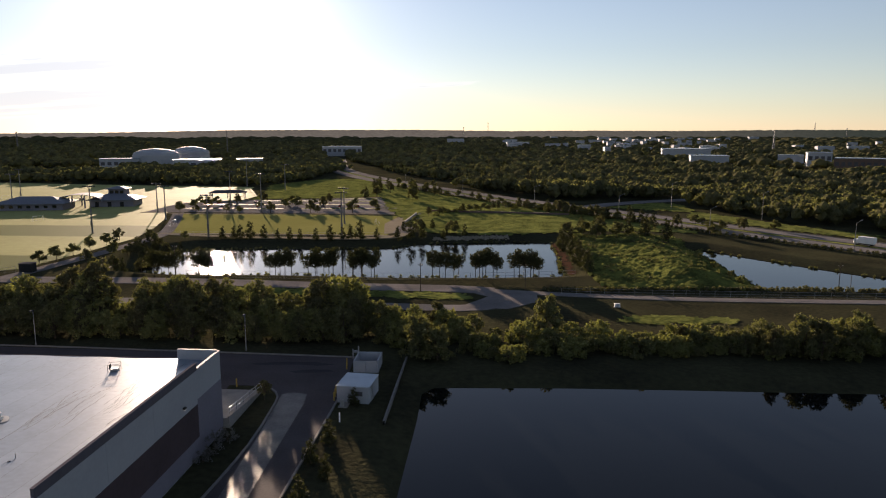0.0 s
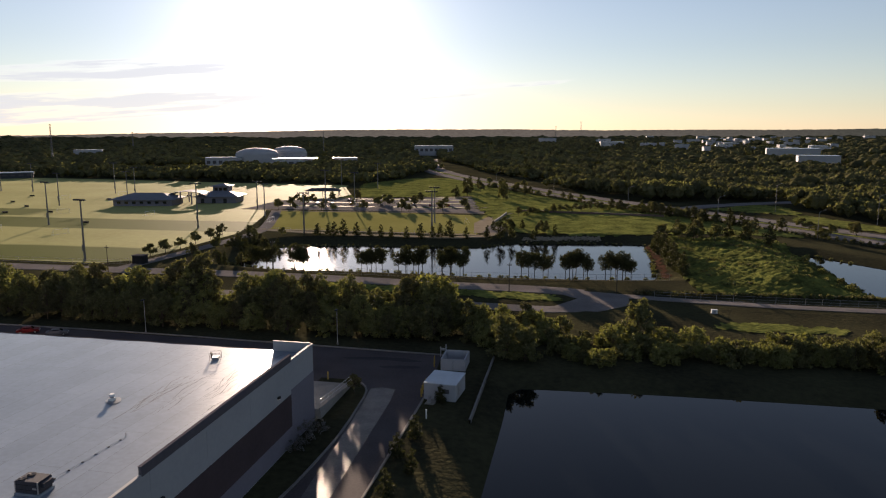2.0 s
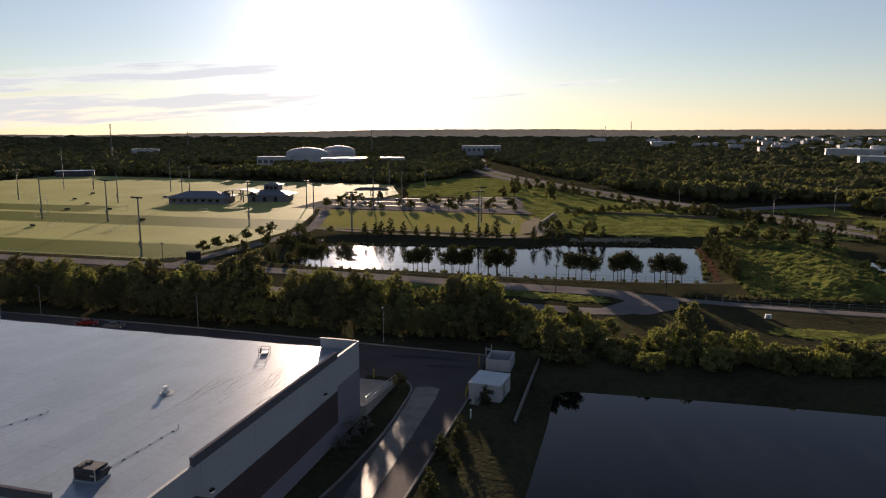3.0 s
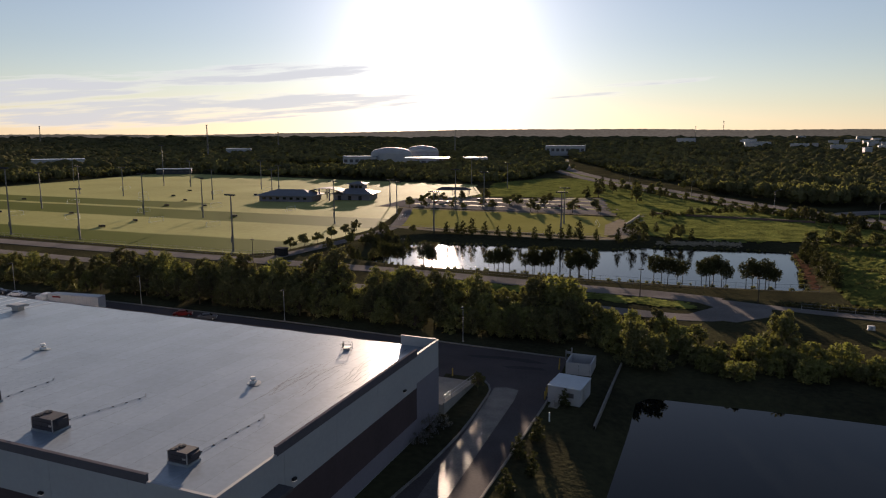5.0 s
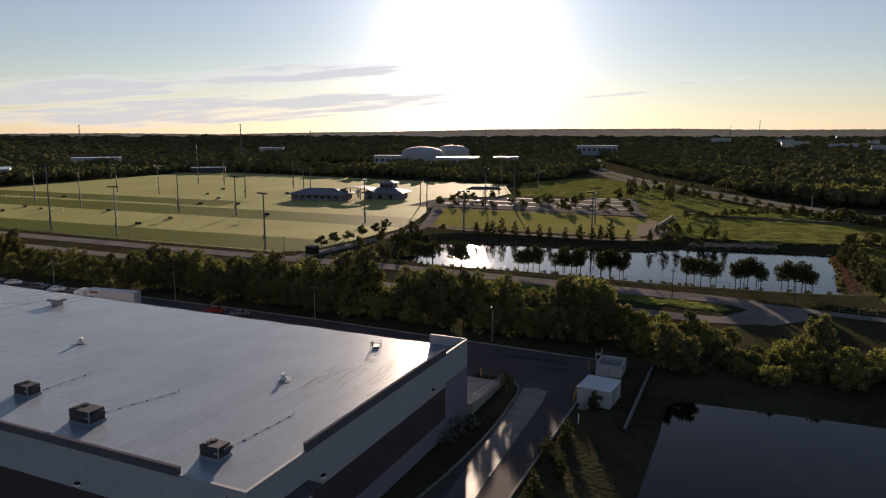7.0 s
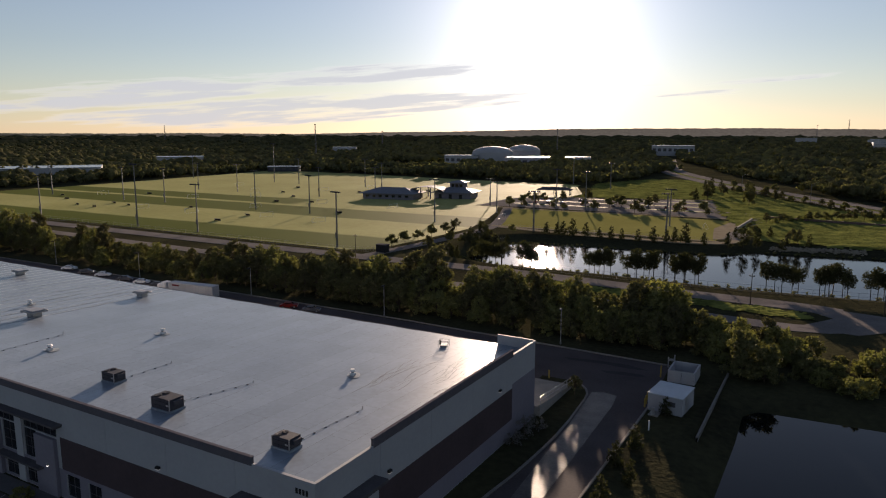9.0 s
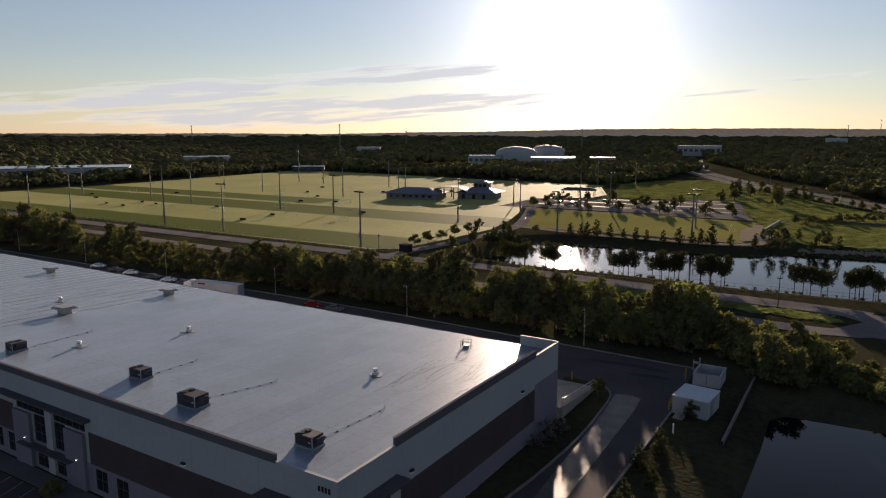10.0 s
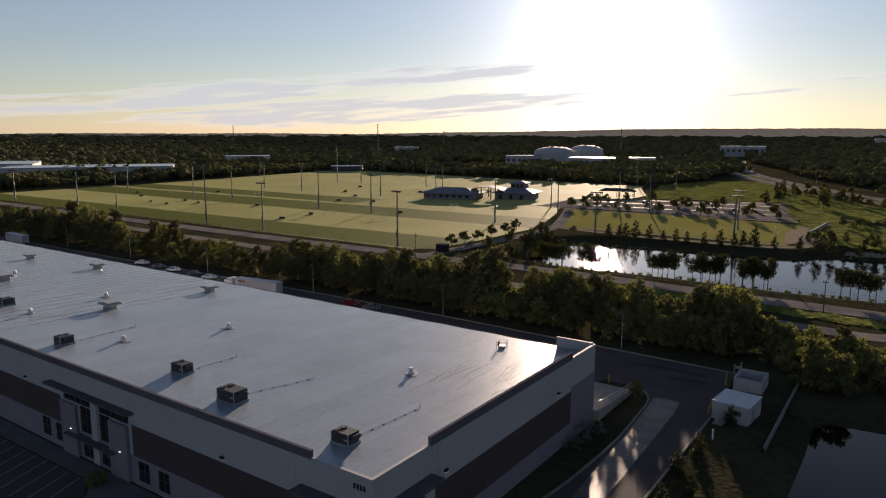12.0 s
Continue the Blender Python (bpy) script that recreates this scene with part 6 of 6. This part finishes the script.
storage_tank(22.1, 700, 20, 12.5, 6.0)
storage_tank(19.6, 735, 17, 13.5, 6.0)
for az, dist, w, d, h, turn, label, win in ((24.6, 690, 32, 14, 9.6, 20, "low white building among trees", 6), (19.2, 655, 40, 14, 9.2, 18, "low white building among trees", 6),
                                            (15.3, 700, 24, 14, 8.0, 16, "low grey building among trees", 5), (-20.6, 790, 37, 24, 9.6, -14, "large white flat-roofed industrial hall", 0),
                                            (-18.9, 960, 58, 36, 12.2, -15, "large white flat-roofed industrial hall", 0), (-26.2, 880, 26, 16, 8.4, -26, "low white shed in the industrial area", 0),
                                            (-28.0, 810, 22, 16, 13.5, -20, "tall pale block in the industrial area", 4), (-30.6, 700, 38, 18, 11.4, -34, "long brown two-storey building", 8),
                                            (57.5, 570, 110, 40, 7.5, 50, "long white warehouse roof beyond the trees", 0), (65, 640, 90, 60, 8.5, 55, "long white warehouse roof beyond the trees", 0),
                                            (46.5, 760, 44, 20, 7.6, 45, "pale low roof among trees", 0), (34, 1050, 34, 20, 8.6, 30, "pale low roof among trees", 0), (8.1, 1000, 54, 20, 13, 6, "wide pale building at the skyline", 8),
                                            (-6, 1300, 40, 25, 10.5, 0, "pale low roof among trees", 0), (-1, 1500, 36, 25, 11, 0, "pale low roof among trees", 0), (38.8, 600, 26, 12, 3.8, 36, "small pale building at the field edge", 5)):
    x, y = at(az, dist)
    far_building(x, y, w, d, h, turn, label, windows=win)
for k in range(64):
    x, y = at(-13.0 - 9 * float(rng.random()) if k < 46 else -4 - 30 * float(rng.random()), 1080 + 700 * float(rng.random()))
    far_building(x, y, 8 + 20 * float(rng.random()) ** 2, 12, 8.8 + 1.2 * float(rng.random()), -30 + 40 * float(rng.random()), "pale industrial roof in the distance")


def lattice_mast(az, dist, h, w):
    x, y = at(az, dist)
    t = thing("mast", pose(x, y, 0), "thin lattice mast on the skyline", "mast", "skyline masts")
    bm = bmesh.new()
    for a in range(3):
        c, s = math.cos(a * 2.094), math.sin(a * 2.094)
        add_tube(bm, (c * w, s * w, 0), (c * w * 0.4, s * w * 0.4, h), w * 0.22, w * 0.12, 5)
    for k in range(10):
        z, q = h * k / 10, w * (1 - 0.06 * k)
        for a in range(3):
            add_tube(bm, (math.cos(a * 2.094) * q, math.sin(a * 2.094) * q, z), (math.cos(a * 2.094 + 2.094) * q * 0.95, math.sin(a * 2.094 + 2.094) * q * 0.95, z + h / 10), w * 0.1, n=4)
    part("tower", bm, M["pole"], t)
    part("antenna", box(-w, w, -w * 0.2, w * 0.2, h, h + w * 0.8), M["pole"], t)


for az, dist, h, w in ((36.3, 900, 41, 1.2), (16.95, 1000, 36, 1.0), (-3.6, 2200, 64, 2.0), (-1.65, 1900, 48, 1.6), (-25.0, 1180, 36, 2.4), (-27.6, 2000, 58, 2.0), (47.5, 1500, 44, 1.6), (31, 1300, 33, 1.5), (-29.6, 1900, 44, 1.6)):
    lattice_mast(az, dist, h, w)


def team_bench(x, y, turn):
    t = thing("team_bench", pose(x, y, 0.05, 0, 0, turn) @ Matrix.Scale(0.55, 4), "low dark covered team bench on the turf", "bench", "team benches")
    part("seat", box(-2.2, 2.2, -0.25, 0.25, 0.35, 0.45, 0.02), M["dark"], t)
    part("back", box(-2.2, 2.2, 0.55, 0.63, 0.1, 1.45, 0.02), M["dark"], t)
    part("canopy", box(-2.3, 2.3, -0.6, 0.62, 1.452, 1.53, 0.02), M["dark"], t)
    for sx in (-2.1, 2.1):
        part("leg", box(sx - 0.05, sx + 0.05, -0.2, 0.2, 0.0, 0.348), M["pole"], t)


for bx, by in ((-313, 224), (-284, 208), (-269, 205), (-275, 220), (-261, 216), (-186, 192), (-187, 209), (-213, 258), (-196, 262), (-229, 221), (-243, 300), (-206, 318), (-176, 340), (-256, 330), (-222, 282), (-160, 232), (-300, 262), (-333, 236)):
    team_bench(bx, by, -15 + 30 * float(rng.random()))


# ---- far off, above the horizon: thin streaks of morning cloud on a plain backdrop ----
def cloud_material():
    m = bpy.data.materials.new("cloud_streaks")
    m.use_nodes = True
    t = m.node_tree
    n, link = t.nodes, t.links
    n.remove(n["Principled BSDF"])

    def maths(op, a, b=None, c=None, clamp=False):
        q = n.new("ShaderNodeMath")
        q.operation, q.use_clamp = op, clamp
        for k, v in enumerate((a, b, c)):
            if v is None:
                continue
            if isinstance(v, (int, float)):
                q.inputs[k].default_value = v
            else:
                link.new(v, q.inputs[k])
        return q.outputs[0]

    def ramp(value, stops):
        r = n.new("ShaderNodeValToRGB")
        r.color_ramp.elements[0].position, r.color_ramp.elements[0].color = stops[0][0], (stops[0][1],) * 3 + (1,)
        r.color_ramp.elements[1].position, r.color_ramp.elements[1].color = stops[-1][0], (stops[-1][1],) * 3 + (1,)
        for p, v in stops[1:-1]:
            r.color_ramp.elements.new(p).color = (v, v, v, 1)
        link.new(value, r.inputs[0])
        return r.outputs[0]

    geo, sep = n.new("ShaderNodeNewGeometry"), n.new("ShaderNodeSeparateXYZ")
    link.new(geo.outputs["Position"], sep.inputs[0])
    az = maths("ARCTAN2", maths("MULTIPLY", sep.outputs["X"], -1.0), sep.outputs["Y"])      # radians west of north
    el = maths("DIVIDE", maths("SUBTRACT", sep.outputs["Z"], 32.0 * PLAN), 3600.0 * PLAN)
    pos = n.new("ShaderNodeCombineXYZ")
    link.new(maths("MULTIPLY", az, 7.0), pos.inputs[0])
    link.new(maths("MULTIPLY", maths("ADD", el, maths("MULTIPLY", az, 0.07)), 95.0), pos.inputs[1])
    nz = n.new("ShaderNodeTexNoise")
    nz.inputs["Scale"].default_value, nz.inputs["Detail"].default_value, nz.inputs["Roughness"].default_value = 1.0, 8, 0.6
    link.new(pos.outputs[0], nz.inputs["Vector"])
    env = 0.0
    # banks of cloud: azimuth, height, half width, half height, slope, weight
    for a0, e0, wide, high, slope, weight in ((0.850, 0.050, 0.19, 0.019, -0.085, 1.0), (0.640, 0.032, 0.36, 0.021, -0.055, 1.0), (0.555, 0.079, 0.22, 0.014, -0.06, 1.0),
                                              (0.40, 0.052, 0.28, 0.016, -0.05, 0.7), (0.03, 0.066, 0.10, 0.0045, -0.05, 0.6), (0.10, 0.051, 0.10, 0.004, -0.04, 0.55), (1.10, 0.030, 0.2, 0.02, -0.02, 0.7)):
        da = maths("SUBTRACT", az, a0)
        de = maths("SUBTRACT", maths("SUBTRACT", el, e0), maths("MULTIPLY", da, slope))
        far = maths("ADD", maths("POWER", maths("ABSOLUTE", maths("DIVIDE", da, wide)), 2.0), maths("POWER", maths("ABSOLUTE", maths("DIVIDE", de, high)), 2.0))
        env = maths("MAXIMUM", env, maths("MULTIPLY", maths("SUBTRACT", 1.35, far, None, True), weight))
    dense = maths("SUBTRACT", maths("ADD", nz.outputs["Fac"], maths("MULTIPLY", env, 0.34)), 0.66)
    mask = maths("MULTIPLY", maths("MULTIPLY", dense, 5.0, None, True), ramp(env, [(0.0, 0.0), (0.5, 1.0)]), None, True)
    tone = n.new("ShaderNodeMixRGB")
    link.new(maths("MULTIPLY", dense, 6.0, None, True), tone.inputs[0])
    tone.inputs[1].default_value, tone.inputs[2].default_value = (0.46, 0.45, 0.40, 1), (0.275, 0.292, 0.288, 1)
    clear, glow, mix = n.new("ShaderNodeBsdfTransparent"), n.new("ShaderNodeEmission"), n.new("ShaderNodeMixShader")
    link.new(tone.outputs[0], glow.inputs[0])
    link.new(maths("MULTIPLY", mask, 0.8), mix.inputs[0])
    link.new(clear.outputs[0], mix.inputs[1])
    link.new(glow.outputs[0], mix.inputs[2])
    link.new(mix.outputs[0], n["Material Output"].inputs[0])
    return m


verts, faces = [], []
for k in range(61):
    a = radians(-40 + 2 * k)
    for z in (42, 720):
        verts.append((-math.sin(a) * 3600, math.cos(a) * 3600, z))
for k in range(60):
    faces.append((2 * k, 2 * k + 2, 2 * k + 3, 2 * k + 1))
tagged(new("backdrop", mesh_of("backdrop", verts, faces, cloud_material(), True)), "thin streaks of morning cloud low in the sky", "sky", kind="structure")


# farthest ridge: plain backdrop behind all the woods, morning haze painted into its emission
def ridge_haze_material():
    m = bpy.data.materials.new("ridge_haze_glow")
    m.use_nodes = True
    t = m.node_tree
    n, link = t.nodes, t.links
    n.remove(n["Principled BSDF"])
    geo, dot, scale, nz, tone, glow = (n.new(k) for k in ("ShaderNodeNewGeometry", "ShaderNodeVectorMath", "ShaderNodeMapRange", "ShaderNodeTexNoise", "ShaderNodeMixRGB", "ShaderNodeEmission"))
    squash = n.new("ShaderNodeMapping")
    squash.inputs["Scale"].default_value = (0.09, 0.09, 0.3)
    link.new(geo.outputs["Position"], squash.inputs["Vector"])
    link.new(squash.outputs[0], nz.inputs["Vector"])
    nz.inputs["Scale"].default_value, nz.inputs["Detail"].default_value = 1.0, 5
    # painted haze glow grows paler towards the sun's azimuth
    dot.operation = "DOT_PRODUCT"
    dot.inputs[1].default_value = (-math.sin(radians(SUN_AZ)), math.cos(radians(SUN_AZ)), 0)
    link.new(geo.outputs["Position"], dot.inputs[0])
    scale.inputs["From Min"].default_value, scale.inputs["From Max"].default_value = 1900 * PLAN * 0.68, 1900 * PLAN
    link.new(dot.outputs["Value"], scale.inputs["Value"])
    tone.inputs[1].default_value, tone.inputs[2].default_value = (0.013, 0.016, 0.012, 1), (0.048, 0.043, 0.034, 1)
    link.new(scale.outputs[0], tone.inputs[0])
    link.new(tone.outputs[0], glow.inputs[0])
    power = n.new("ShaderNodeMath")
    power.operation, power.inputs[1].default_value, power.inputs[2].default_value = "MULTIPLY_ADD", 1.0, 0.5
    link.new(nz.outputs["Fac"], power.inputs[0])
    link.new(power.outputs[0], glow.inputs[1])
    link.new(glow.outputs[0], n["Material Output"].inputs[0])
    return m


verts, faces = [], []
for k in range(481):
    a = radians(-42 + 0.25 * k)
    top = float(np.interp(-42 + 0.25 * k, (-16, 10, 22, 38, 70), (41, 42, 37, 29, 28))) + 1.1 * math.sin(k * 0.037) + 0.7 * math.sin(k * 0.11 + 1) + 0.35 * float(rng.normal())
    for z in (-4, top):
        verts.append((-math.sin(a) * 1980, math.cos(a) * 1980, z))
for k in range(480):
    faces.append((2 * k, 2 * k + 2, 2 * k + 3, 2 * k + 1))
tagged(new("backdrop", mesh_of("backdrop", verts, faces, ridge_haze_material())), "wooded ridge at the horizon with haze painted as glow", "ridge", kind="structure")


# ---- from plan units to metres: every mesh and every place, once ----
for me in bpy.data.meshes:
    me.transform(Matrix.Scale(PLAN, 4))
for ob in scene.objects:
    if ob is not cam:
        ob.location = ob.location * PLAN
